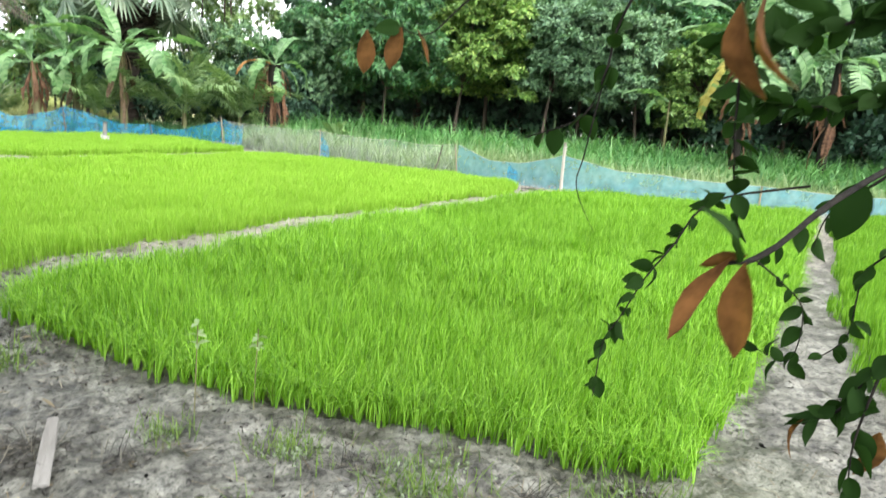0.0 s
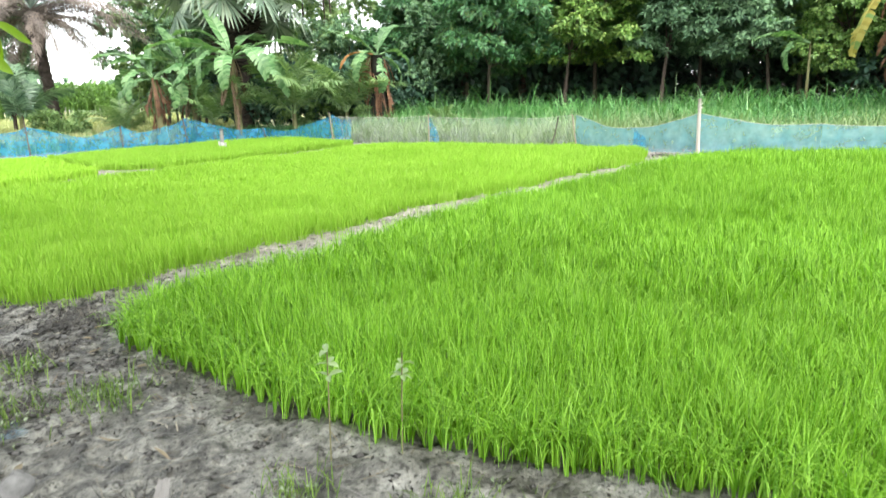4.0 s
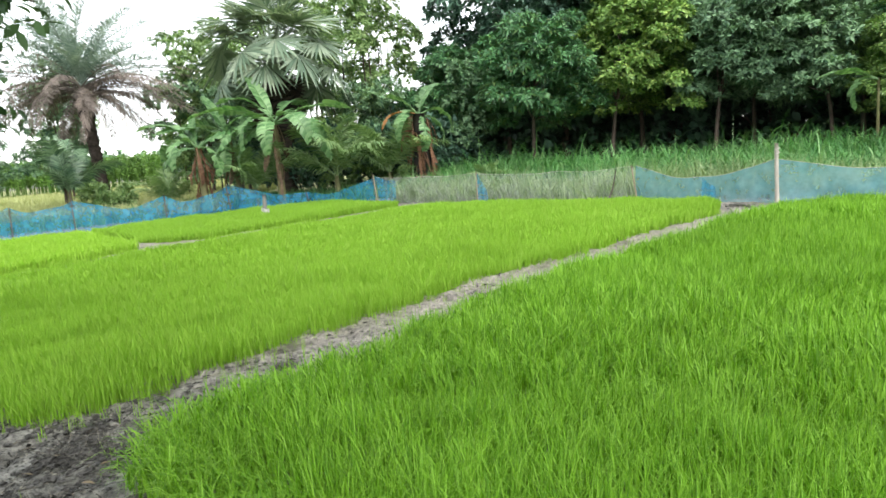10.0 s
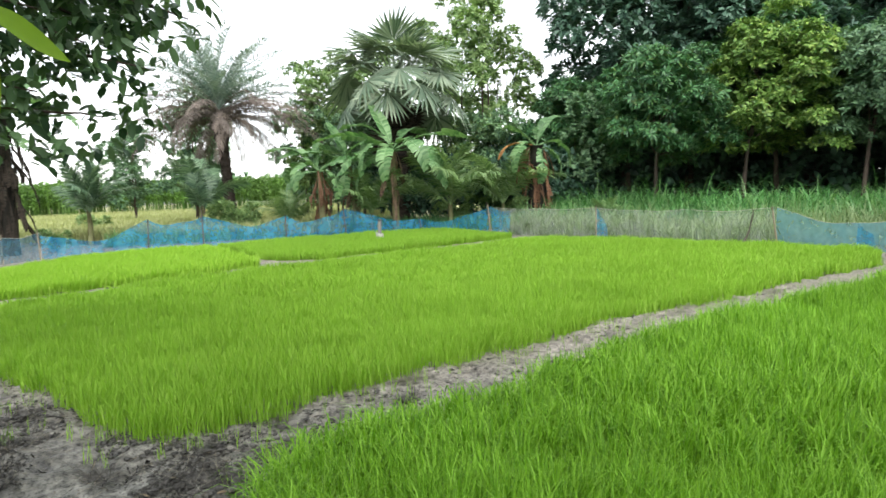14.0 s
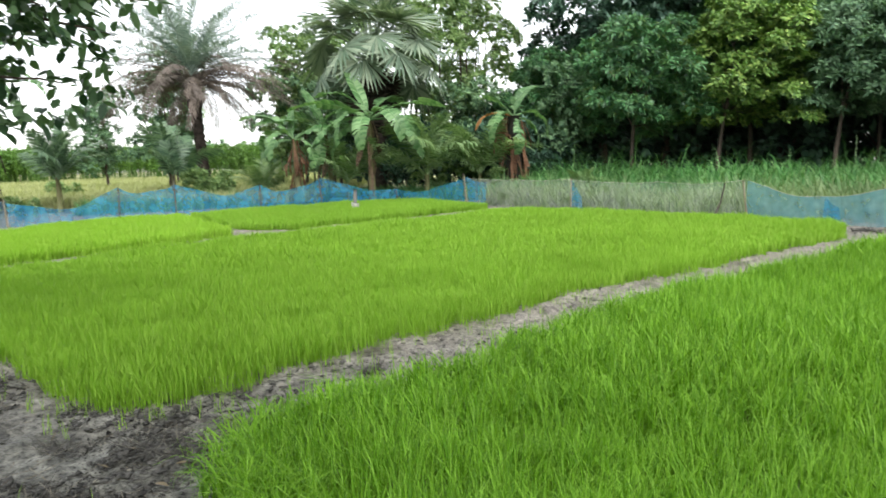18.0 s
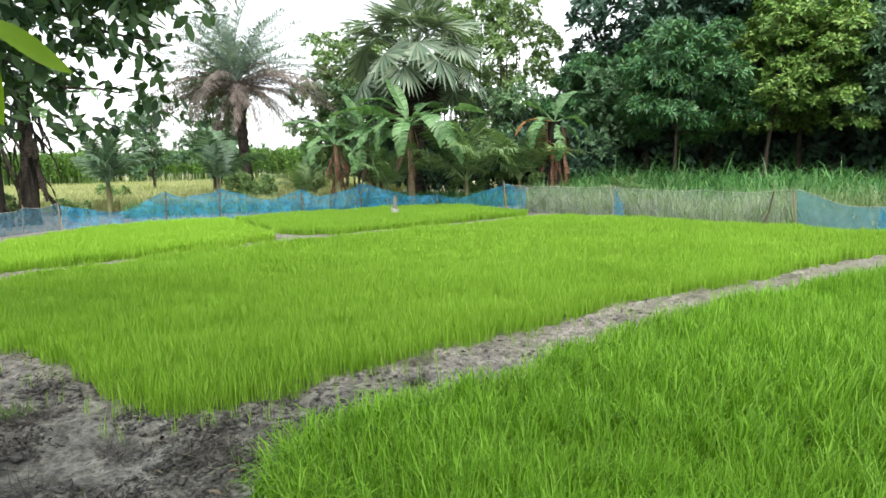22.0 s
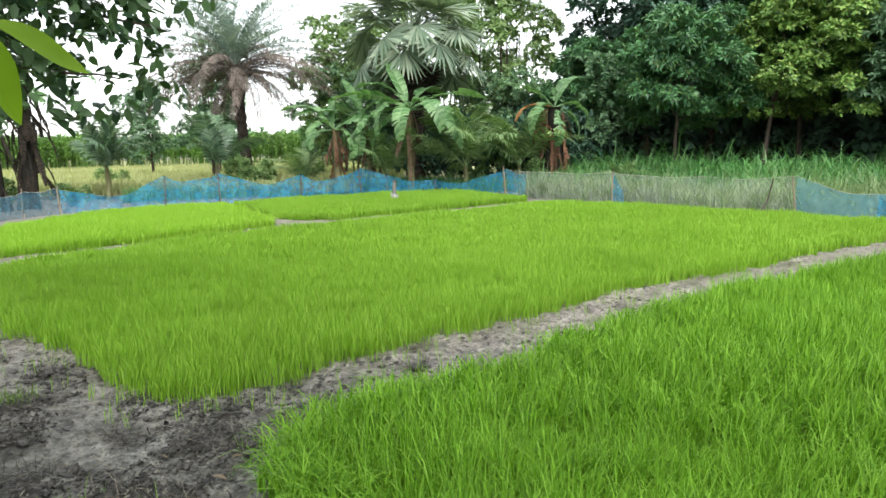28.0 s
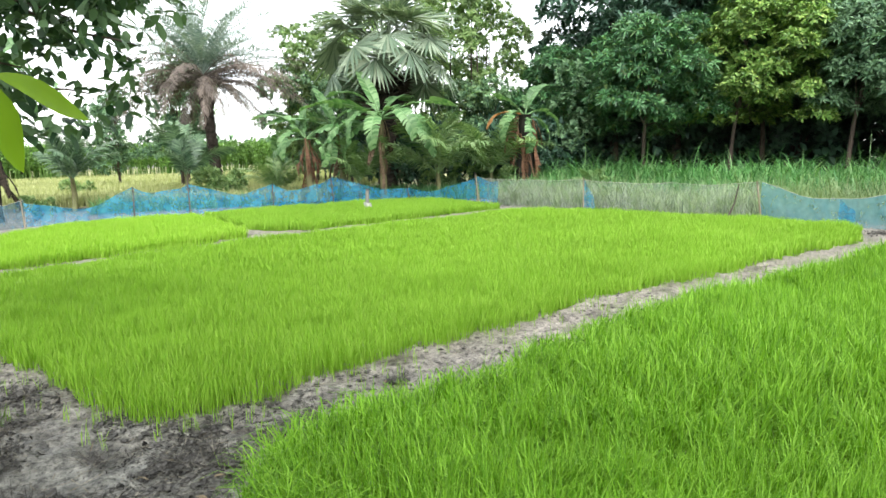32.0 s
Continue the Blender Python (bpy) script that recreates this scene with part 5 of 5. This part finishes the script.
    stem = smooth_line([(3.3, -3.1, -0.05), (3.2, -3.0, 0.7), (2.9, -2.7, 1.4), (2.6, -2.4, 2.0), (2.1, -1.9, 1.95)], 16)
    part("main_stem", mesh_quads("main_stem", *tube(stem, 0.035 * np.linspace(1.2, 0.35, 16), 8), BARK, True), root)
    part("side_stem", mesh_quads("side_stem", *tube(smooth_line([(2.6, -2.4, 2.0), (2.3, -2.1, 1.85), (2.1, -1.9, 1.75)], 8), 0.014, 6), BARK, True), root)
    for pts, rad, count, kinds in twigs:
        line = smooth_line(pts, 20)
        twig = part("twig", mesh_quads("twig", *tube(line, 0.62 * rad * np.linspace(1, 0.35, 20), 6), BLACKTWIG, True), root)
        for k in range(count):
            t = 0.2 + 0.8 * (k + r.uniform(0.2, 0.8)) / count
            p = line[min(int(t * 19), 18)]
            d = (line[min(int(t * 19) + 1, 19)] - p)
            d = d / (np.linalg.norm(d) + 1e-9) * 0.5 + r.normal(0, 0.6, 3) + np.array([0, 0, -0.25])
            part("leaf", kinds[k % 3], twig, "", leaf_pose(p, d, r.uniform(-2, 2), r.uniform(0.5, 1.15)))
    for p, d, size, roll in (((0.948, -1.993, 1.48), (-0.015, -0.003, -0.035), 0.3, 1.3), ((0.954, -1.995, 1.478), (0.002, -0.008, -0.033), 0.28, 1.7), ((0.957, -1.993, 1.481), (-0.016, 0.003, -0.008), 0.14, 0.9), ((0.962, -1.96, 1.584), (-0.003, -0.006, -0.035), 0.29, 1.2), ((0.971, -1.963, 1.588), (-0.005, -0.006, -0.036), 0.3, 1.6), ((1.07, -0.95, 1.68), (-0.1, 0.1, -1), 0.6, 0.5), ((1.01, -0.93, 1.67), (-0.1, 0.1, -1), 0.6, 1.3), ((1.1, -0.96, 1.68), (0.2, 0.1, -1), 0.5, 0.9), ((1.58, -1.52, 1.12), (-0.3, 0.2, -0.6), 0.45, 0.2), ((1.62, -1.61, 1.14), (0.2, 0.2, -1), 0.5, 0.8)):
        part("dead_leaf", DEADS[int(roll * 10) % 2], root, "curled dead brown leaf", leaf_pose(p, d, roll, size))


near_bush()


def lime_twig():
    root = thing("sapling", None, "thin sapling with bright lime-green pointed leaves", "sapling")
    line = smooth_line([(-1.6, 0.1, 2.7), (-0.9, 0.5, 2.1), (-0.407, 0.851, 1.805), (-0.299, 0.804, 1.683)], 20)
    part("twig", mesh_quads("twig", *tube(line, 0.006 * np.linspace(1, 0.4, 20), 6), DARKWOOD, True), root)
    ms = [oval_leaf_mesh("leaf", 0.13, w, NEAR_LIME, 640 + k, 0.06 + 0.05 * k, 1.1, 10) for k, w in enumerate((0.05, 0.034, 0.045))]
    for k, (p, d, s, roll) in enumerate([((-0.263, 0.784, 1.635), (0.03, 0.091, -0.136), 1.28, 1.25), ((-0.241, 0.827, 1.627), (0.079, 0.093, -0.051), 1.02, 1.1), ((-0.173, 0.603, 1.531), (0.062, 0.003, -0.061), 0.67, 1.3)]):
        part("leaf", ms[k], root, "", leaf_pose(p, d, roll, s))
        stalk = [line[17], (np.array(line[17]) + np.array(p)) / 2 + np.array([0, 0, 0.01]), p]
        part("leaf_stalk", mesh_quads("leaf_stalk", *tube(stalk, 0.0016, 5), NEAR_LIME, True), root)
    stem = smooth_line([(-2.9, -0.6, -0.05), (-2.8, -0.5, 1.2), (-2.3, -0.2, 2.3), (-1.6, 0.1, 2.7)], 14)
    part("stem", mesh_quads("stem", *tube(stem, 0.03 * np.linspace(1.2, 0.3, 14), 8), BARK, True), root)


lime_twig()


def overhanging_tree():
    """A tree beside the beds whose leafy boughs hang over the near corner."""
    r = np.random.default_rng(67)
    root = thing("overhanging_tree", None, "tree with dark oval leaves hanging over the mud corner", "tree", m=pose(-6.6, 3.2, 0))
    pts = smooth_line([(0, 0, -0.1), (0.1, 0.05, 1.2), (0.05, 0.2, 2.6), (0.4, 0.4, 4.2), (0.7, 0.5, 5.6)], 14)
    part("trunk", mesh_quads("trunk", *tube(pts, 0.17 * np.linspace(1.2, 0.5, 14), 10, 0.05, 2), BARK, True), root)
    tips = []
    ends = [(4.5, 2.6, 2.95), (4.2, 2.5, 2.5), (3.8, 2.35, 2.1), (3.4, 2.1, 2.3), (2.95, 1.7, 2.45), (4.6, 2.2, 3.3), (4.1, 2.1, 3.2), (3.6, 1.9, 2.9), (3.1, 2.1, 2.9), (3.9, 2.9, 2.9), (3.0, 2.6, 2.2), (2.6, 2.2, 2.6), (4.7, 2.8, 3.6), (3.4, 2.8, 3.5), (2.4, 1.8, 3.1), (4.0, 1.6, 3.6), (2.9, 1.2, 3.0), (2.2, 2.6, 2.2), (4.3, 2.4, 3.0), (3.2, 1.6, 3.6), (3.9, 2.0, 2.65), (2.7, 1.9, 3.2), (3.0, 2.0, 3.4), (2.3, 1.6, 2.7), (3.3, 2.3, 3.1), (2.6, 1.5, 3.5), (2.0, 2.0, 2.9), (3.5, 2.6, 3.3), (2.8, 2.4, 2.75), (3.4, 2.3, 3.7), (2.8, 2.1, 3.8), (3.9, 2.4, 3.5), (3.1, 2.5, 4.0), (4.2, 2.6, 3.9), (2.3, 2.2, 3.6)]
    for k, (x, y, z) in enumerate(ends):
        a = pts[9 + k % 4]
        bough = smooth_line([a, (x * 0.45, y * 0.45, max(z, a[2]) + 0.35), (x * 0.8, y * 0.8, z + 0.35), (x, y, z)], 16)
        part("bough", mesh_quads("bough", *tube(bough, 0.045 * np.linspace(1, 0.15, 16), 6), BARK, True), root)
        for t in np.linspace(6, 15, 13):
            p = bough[int(t)]
            tips.append(p)
            for _ in range(3):
                e = p + r.normal(0, 0.2, 3) + np.array([0, 0, -0.1])
                tips.append(e)
    tips = np.array(tips)
    n = len(tips) * 5
    c = np.repeat(tips, 5, 0) + r.normal(0, 0.05, (n, 3))
    d = r.normal(size=(n, 3)) + np.array([0.2, 0, -0.45])
    d /= np.linalg.norm(d, axis=1)[:, None]
    side = np.cross(d, np.array([0, 0, 1.0]) + r.normal(0, 0.4, (n, 3)))
    side /= np.linalg.norm(side, axis=1)[:, None]
    up = np.cross(side, d)
    L, W = 0.165 * r.uniform(0.6, 1.2, (n, 1)), 0.08 * r.uniform(0.7, 1.15, (n, 1))
    v = np.stack([c, c + d * L * 0.3 + side * W * 0.45 + up * W * 0.12, c + d * L * 0.7 + side * W * 0.42 + up * W * 0.1, c + d * L - up * L * 0.1, c + d * L * 0.7 - side * W * 0.42 + up * W * 0.1, c + d * L * 0.3 - side * W * 0.45 + up * W * 0.12, c + d * L * 0.3, c + d * L * 0.7], 1).reshape(-1, 3)
    k = np.arange(n)[:, None] * 8
    q = np.concatenate([k + np.array([[0, 1, 2, 7]]), k + np.array([[0, 7, 4, 5]]), k + np.array([[7, 2, 3, 4]])])
    part("crown", mesh_quads("crown", v, q, CANOPY), root)


overhanging_tree()


# ---- small things on the ground ----
def gz(x, y):
    return float(ground_height(np.array([x]), np.array([y]))[0])


def weed_plant(x, y, h, label, seed, leaves=9, size=0.05, mat=None):
    r = np.random.default_rng(seed)
    root = thing("weed", None, label, "weed", m=pose(x, y, gz(x, y)))
    line = smooth_line([(0, 0, -0.02), (0.01, 0.01, h * 0.5), (0.02, 0, h)], 10)
    part("stem", mesh_quads("stem", *tube(line, 0.003, 5), STEM, True), root)
    me = oval_leaf_mesh("leaf", size, size * 0.5, mat or WEED, seed, 0.2)
    for k in range(leaves):
        t = 0.78 + 0.22 * (k // 3) / max(1, leaves // 3)
        a = k * 2.4
        part("leaf", me, root, "", leaf_pose(line[int(t * 9)], (math.cos(a), math.sin(a), 0.35 - 0.2 * (k % 3)), r.normal(0, 0.3), r.uniform(0.8, 1.2)))


weed_plant(0.62, 0.98, 0.47, "pale-leaved weed rising above the seedlings", 701, 8)
weed_plant(0.9, 0.95, 0.43, "pale weed among the green seedlings", 702, 9)


def chip(x, y, l, w, mat, name, label, category, seed, group="", tilt=0.1):
    """A dry fallen leaf."""
    me = oval_leaf_mesh(name, l, w, mat, seed, -0.15)
    thing(name, me, label, category, group, m=pose(x, y, gz(x, y) + 0.012, 0, math.degrees(tilt), (seed * 77) % 360))


chip(-0.54, 0.75, 0.12, 0.045, ORANGE_DRY, "fallen_leaf", "curled orange-brown leaf beside the grey stone", "leaf", 799, "leaf litter", 0.1)
LITTER = leaf_mat("leaf_litter", (0.11, 0.08, 0.05), (0.33, 0.27, 0.18), 0.05, 0.8, 5.0, (0.5, 0.46, 0.37))
for k in range(70):
    a, d = rng.uniform(0, 6.28), rng.uniform(0.1, 2.4)
    x, y = -1.2 + 1.6 * math.cos(a) * d * 0.8, 2.0 + math.sin(a) * d
    if inside(BED_A, np.array([x]), np.array([y]))[0] or inside(BED_B, np.array([x]), np.array([y]))[0]:
        continue
    chip(x, y, rng.uniform(0.04, 0.11), rng.uniform(0.015, 0.04), LITTER, "fallen_leaf", "dry brown leaf fallen on the mud", "leaf", 800 + k, "leaf litter", rng.uniform(-0.1, 0.15))


def white_stick():
    bm = bmesh.new()
    bmesh.ops.create_cube(bm, size=1.0)
    for v in bm.verts:
        v.co = Vector((v.co.x * 0.055, v.co.y * 0.43, v.co.z * 0.016))
    bmesh.ops.subdivide_edges(bm, edges=bm.edges[:], cuts=2, use_grid_fill=True)
    for v in bm.verts:
        if v.co.y > 0.12:
            v.co.x *= 0.65
        v.co += Vector((rng.normal(0, 0.002), rng.normal(0, 0.003), rng.normal(0, 0.0015)))
    me = bpy.data.meshes.new("wood_slat")
    bm.to_mesh(me)
    bm.free()
    me.materials.append(GREYWOOD)
    thing("wood_slat", me, "pale split wood slat propped on the mud", "wood slat", m=pose(0.075, 0.585, 0.06, 10, 3, 6.5))


white_stick()


def lump(name, x, y, s, mat, label, category, seed, group="", flat=0.6):
    r = np.random.default_rng(seed)
    u, w = np.linspace(0, 2 * np.pi, 12, endpoint=False), np.linspace(0.05, np.pi - 0.05, 8)
    U, W = np.meshgrid(u, w)
    rad = 1 + 0.14 * np.sin(3 * U + r.uniform(0, 6)) * np.sin(2 * W) + r.normal(0, 0.05, U.shape)
    v = np.stack([rad * np.cos(U) * np.sin(W), 0.8 * rad * np.sin(U) * np.sin(W), flat * rad * np.cos(W)], -1).reshape(-1, 3) * s
    thing(name, mesh_quads(name, v, grid_faces(8, 12, True), mat, True), label, category, group, m=pose(x, y, gz(x, y) + s * flat * 0.45, 0, 0, seed * 31 % 360))


lump("stone", -0.52, 1.0, 0.07, STONE, "rounded grey stone half sunk in mud", "stone", 3, flat=0.85)
for k, (x, y, s) in enumerate(((0.75, -0.25, 0.022), (1.9, -0.35, 0.025), (0.35, 0.1, 0.016), (1.25, 0.15, 0.014), (-0.2, 0.6, 0.015), (2.6, -0.6, 0.02))):
    lump("pebble", x, y, s, STONE, "small pale pebble pressed into the mud", "pebble", 20 + k, "pebbles")


WET_STRAW = leaf_mat("wet_straw", (0.02, 0.019, 0.017), (0.09, 0.083, 0.07), 0.05, 0.7, 6.0, (0.36, 0.33, 0.27))


def heap(x, y, rad, n, label, seed, mats=(CLOD, WET_STRAW)):
    """A torn-up clump: dark clods with dry grass stalks."""
    r = np.random.default_rng(seed)
    root = thing("mud_clump", None, label, "mud clump", "torn clumps", m=pose(x, y, gz(x, y)))
    pile = Pile()
    for k in range(n * 4):
        a, d = r.uniform(0, 6.28), rad * abs(r.normal(0, 0.75))
        s = 0.006 + 0.024 * r.uniform() ** 2.5
        U, W = np.meshgrid(np.linspace(0, 2 * np.pi, 7, endpoint=False), np.linspace(0.05, np.pi - 0.05, 5))
        rr = s * (1 + r.normal(0, 0.34, U.shape))
        v = np.stack([rr * np.cos(U) * np.sin(W) + d * math.cos(a), rr * np.sin(U) * np.sin(W) + 0.7 * d * math.sin(a), 0.5 * rr * np.cos(W) + s * 0.3], -1)
        pile.add(v.reshape(-1, 3), grid_faces(5, 7, True))
    tagged(part("broken_mud", pile.mesh("broken_mud", mats[0], True), root), kind="stuff")
    k = n * 5
    a, d = r.uniform(0, 6.28, k), rad * np.sqrt(r.uniform(size=k))
    v, q = blades(np.stack([d * np.cos(a), 0.7 * d * np.sin(a), np.full(k, 0.015)], -1), r.uniform(0, 6.28, k), r.uniform(0.06, 0.2, k), np.full(k, 0.0035), r.uniform(1.15, 1.56, k), r.normal(0, 0.5, k), 3)
    tagged(part("dry_straw", mesh_quads("dry_straw", v, q, mats[1]), root, "tangle of dry straw"), kind="stuff")


for k, (x, y, rad, n) in enumerate(((-1.02, 3.03, 0.2, 42), (-0.72, 3.3, 0.1, 14), (-2.35, 3.45, 0.18, 30), (-2.1, 3.05, 0.14, 20), (-1.75, 2.65, 0.18, 26), (-1.25, 2.55, 0.12, 16), (-0.95, 2.45, 0.1, 14), (-2.6, 4.0, 0.14, 16), (-0.06, 0.66, 0.15, 44), (-1.0, 1.55, 0.22, 46), (2.42, -0.1, 0.08, 12), (-0.8, 1.75, 0.18, 26), (-0.55, 3.55, 0.07, 10), (-0.1, 4.15, 0.08, 9), (1.95, -0.1, 0.07, 14), (1.3, 0.35, 0.09, 12), (0.35, 0.55, 0.09, 10), (-3.3, 4.35, 0.12, 14), (-1.6, 3.1, 0.09, 10), (0.95, 4.9, 0.07, 8), (7.25, 10.75, 0.4, 40))):
    heap(x, y, rad, n, "dark torn-up mud clump with dry stalks", 900 + k)


def ground_stuff():
    r = np.random.default_rng(73)
    # crumbs of mud over the bare ground
    n = 26000
    x, y = r.uniform(-5.5, 4.5, n), r.uniform(-1.5, 8.5, n)
    x[:12000], y[:12000] = r.normal(-1.5, 1.0, 12000), r.normal(2.9, 0.8, 12000)
    keep = ~(inside(BED_A, x, y) | inside(BED_B, x, y)) & (wave_noise(x, y, 0.5, 31) > -0.25)
    x, y = x[keep], y[keep]
    n = len(x)
    s = 0.004 + 0.019 * r.uniform(size=n) ** 3.5
    base = np.array([(1, 0, 0), (0, 1, 0), (-1, 0, 0), (0, -1, 0), (0, 0, 1), (0, 0, -0.6)], float)
    v = np.stack([x, y, ground_height(x, y) + s * 0.3], -1)[:, None] + base[None] * s[:, None, None] * r.uniform(0.4, 1.9, (n, 6, 1)) * np.array([1, 1, 0.45])
    k = np.arange(n)[:, None] * 6
    q = np.concatenate([k + np.array([f]) for f in ((4, 0, 1, 2), (4, 2, 3, 0), (5, 2, 1, 0), (5, 0, 3, 2))])
    thing("mud_crumbs", mesh_quads("mud_crumbs", v.reshape(-1, 3), q, CLOD), "small dark crumbs of broken mud", "mud crumbs", kind="stuff")
    # straw and twigs lying flat
    n = 3600
    x, y = r.uniform(-4.5, 3.5, n), r.uniform(-1.2, 5.5, n)
    keep = ~(inside(BED_A, x, y) | inside(BED_B, x, y))
    x, y = x[keep], y[keep]
    n = len(x)
    v, q = blades(np.stack([x, y, ground_height(x, y) + 0.006], -1), r.uniform(0, 6.28, n), r.uniform(0.03, 0.16, n), r.uniform(0.002, 0.005, n), r.uniform(1.45, 1.56, n), r.normal(0, 0.06, n), 3)
    thing("straw_litter", mesh_quads("straw_litter", v, q, LITTER), "scattered straw and thin twigs on the mud", "straw", kind="stuff")
    # sparse seedlings straying along the path
    n = 4200
    x, y = r.uniform(-5, 4, n), r.uniform(2.8, 8, n)
    e = np.minimum(edge_distance(BED_A, x, y), edge_distance(BED_B, x, y))
    keep = ~(inside(BED_A, x, y) | inside(BED_B, x, y)) & (e < 0.42 * r.uniform(size=n) ** 1.6 + 0.03)
    x, y = x[keep], y[keep]
    m = len(x)
    x, y = np.repeat(x, 4) + r.normal(0, 0.012, m * 4), np.repeat(y, 4) + r.normal(0, 0.012, m * 4)
    n = len(x)
    v, q = blades(np.stack([x, y, ground_height(x, y)], -1), r.uniform(0, 6.28, n), r.uniform(0.05, 0.16, n), np.full(n, 0.0034), r.uniform(0, 0.25, n), np.abs(r.normal(0.2, 0.4, n)), 3)
    thing("stray_seedlings", mesh_quads("stray_seedlings", v, q, RICE_A), "thin stray seedlings along the mud path", "rice seedlings", kind="stuff")
    # low weeds and grass tufts on the near mud
    spots = [(-0.95, 1.6, 0.28, 260), (-0.45, 1.75, 0.2, 160), (0.2, -0.15, 0.22, 200), (-0.25, 0.0, 0.25, 200), (0.75, -0.1, 0.2, 150), (1.55, 0.1, 0.3, 260), (2.3, -0.3, 0.3, 260), (0.5, 0.75, 0.12, 60), (-0.2, 2.2, 0.18, 120), (1.05, 0.5, 0.2, 120), (2.7, -0.9, 0.3, 220), (1.2, -0.8, 0.4, 220), (-1.35, 2.3, 0.15, 60), (-2.45, 3.5, 0.12, 60), (0.0, -0.6, 0.35, 220), (-0.9, 0.3, 0.3, 150), (3.05, 0.5, 0.12, 50), (-2.0, 2.3, 0.2, 80), (-1.0, 2.2, 0.15, 70)]
    P = np.concatenate([np.array([(cx, cy)]) + r.normal(0, rad * 0.5, (int(c * 1.5), 2)) for cx, cy, rad, c in spots])
    keep = ~(inside(BED_A, P[:, 0], P[:, 1]) | inside(BED_B, P[:, 0], P[:, 1]))
    P = P[keep]
    n = len(P)
    v, q = blades(np.c_[P, ground_height(P[:, 0], P[:, 1])], r.uniform(0, 6.28, n), r.uniform(0.03, 0.15, n), r.uniform(0.003, 0.006, n), r.uniform(0, 0.8, n), np.abs(r.normal(0.8, 0.6, n)), 3)
    thing("ground_weeds", mesh_quads("ground_weeds", v, q, GROUND_WEED), "low green weeds and grass tufts on the mud", "grass", kind="stuff")
    c = np.c_[P, ground_height(P[:, 0], P[:, 1]) + r.uniform(0.01, 0.05, n)][::4]
    nn = r.normal(size=c.shape) + np.array([0, 0, 1.2])
    v, q = leaf_cloud(c, nn / np.linalg.norm(nn, axis=1)[:, None], 3, 0.022, 0.012, -0.2, 75)
    thing("small_weed_leaves", mesh_quads("small_weed_leaves", v, q, SILVER), "small silvery leaves of creeping weeds", "weeds", kind="stuff")


GROUND_WEED = leaf_mat("ground_weed", (0.1, 0.2, 0.03), (0.26, 0.4, 0.08), 0.35, 0.5, 3.0)
SILVER = leaf_mat("silvery_weed", (0.2, 0.27, 0.16), (0.4, 0.48, 0.34), 0.25, 0.6, 3.0)
ground_stuff()
v, f, top = net_sheet((0, 0), (0.6, -0.3), 0.07, 0.04, 0.0, 0.09, 12, 26, 7, 0.2)
thing("net_scrap", mesh_quads("net_scrap", v, f, TORN_NET, True), "crumpled net scrap caught on a mud clump", "net", m=pose(-1.35, 1.65, 0.0))


def rotting_litter():
    """Wet black leaf scraps and rotted stalks trodden into the corner of the mud."""
    r = np.random.default_rng(77)
    n = 15000
    x, y = r.normal(-1.75, 0.75, n), r.normal(2.75, 0.75, n)
    x[:2200], y[:2200] = r.uniform(-0.9, 3.2, 2200), r.uniform(-0.6, 2.2, 2200)
    x[2200:3400], y[2200:3400] = r.uniform(-5.2, -1.5, 1200), r.uniform(3.2, 6.6, 1200)
    keep = ~(inside(BED_A, x, y) | inside(BED_B, x, y)) & (wave_noise(x, y, 0.28, 61) + 0.5 * wave_noise(x, y, 0.1, 62) > 0.25 + 0.12 * r.normal(size=n))
    x, y = x[keep], y[keep]
    n = len(x)
    c = np.stack([x, y, ground_height(x, y) + r.uniform(0.008, 0.028, n)], -1)
    d = r.normal(size=(n, 3)) * np.array([1, 1, 0.4])
    v, q = leaf_cloud(c, d / np.linalg.norm(d, axis=1)[:, None], 1, 0.032, 0.011, 0.0, 78, 0.0)
    thing("rotting_litter", mesh_quads("rotting_litter", v, q, ROTTEN), "wet dark leaf scraps trodden into the mud", "leaf litter", kind="stuff")


ROTTEN = leaf_mat("rotting_leaf", (0.012, 0.011, 0.009), (0.06, 0.052, 0.042), 0.03, 0.5, 5.0, (0.4, 0.37, 0.3))
rotting_litter()
line = smooth_line([(0.43, 1.02, 0.0), (0.93, 0.48, 0.0), (1.1, 0.36, 0.01), (1.35, 0.11, 0.0), (1.62, -0.15, 0.005), (1.84, -0.37, 0.0)], 24)
thing("wire", mesh_quads("wire", *tube(line + np.array([0, 0, 0.008]), 0.0016, 5), GREYWOOD, True), "thin pale wire lying along the bed's edge", "wire")
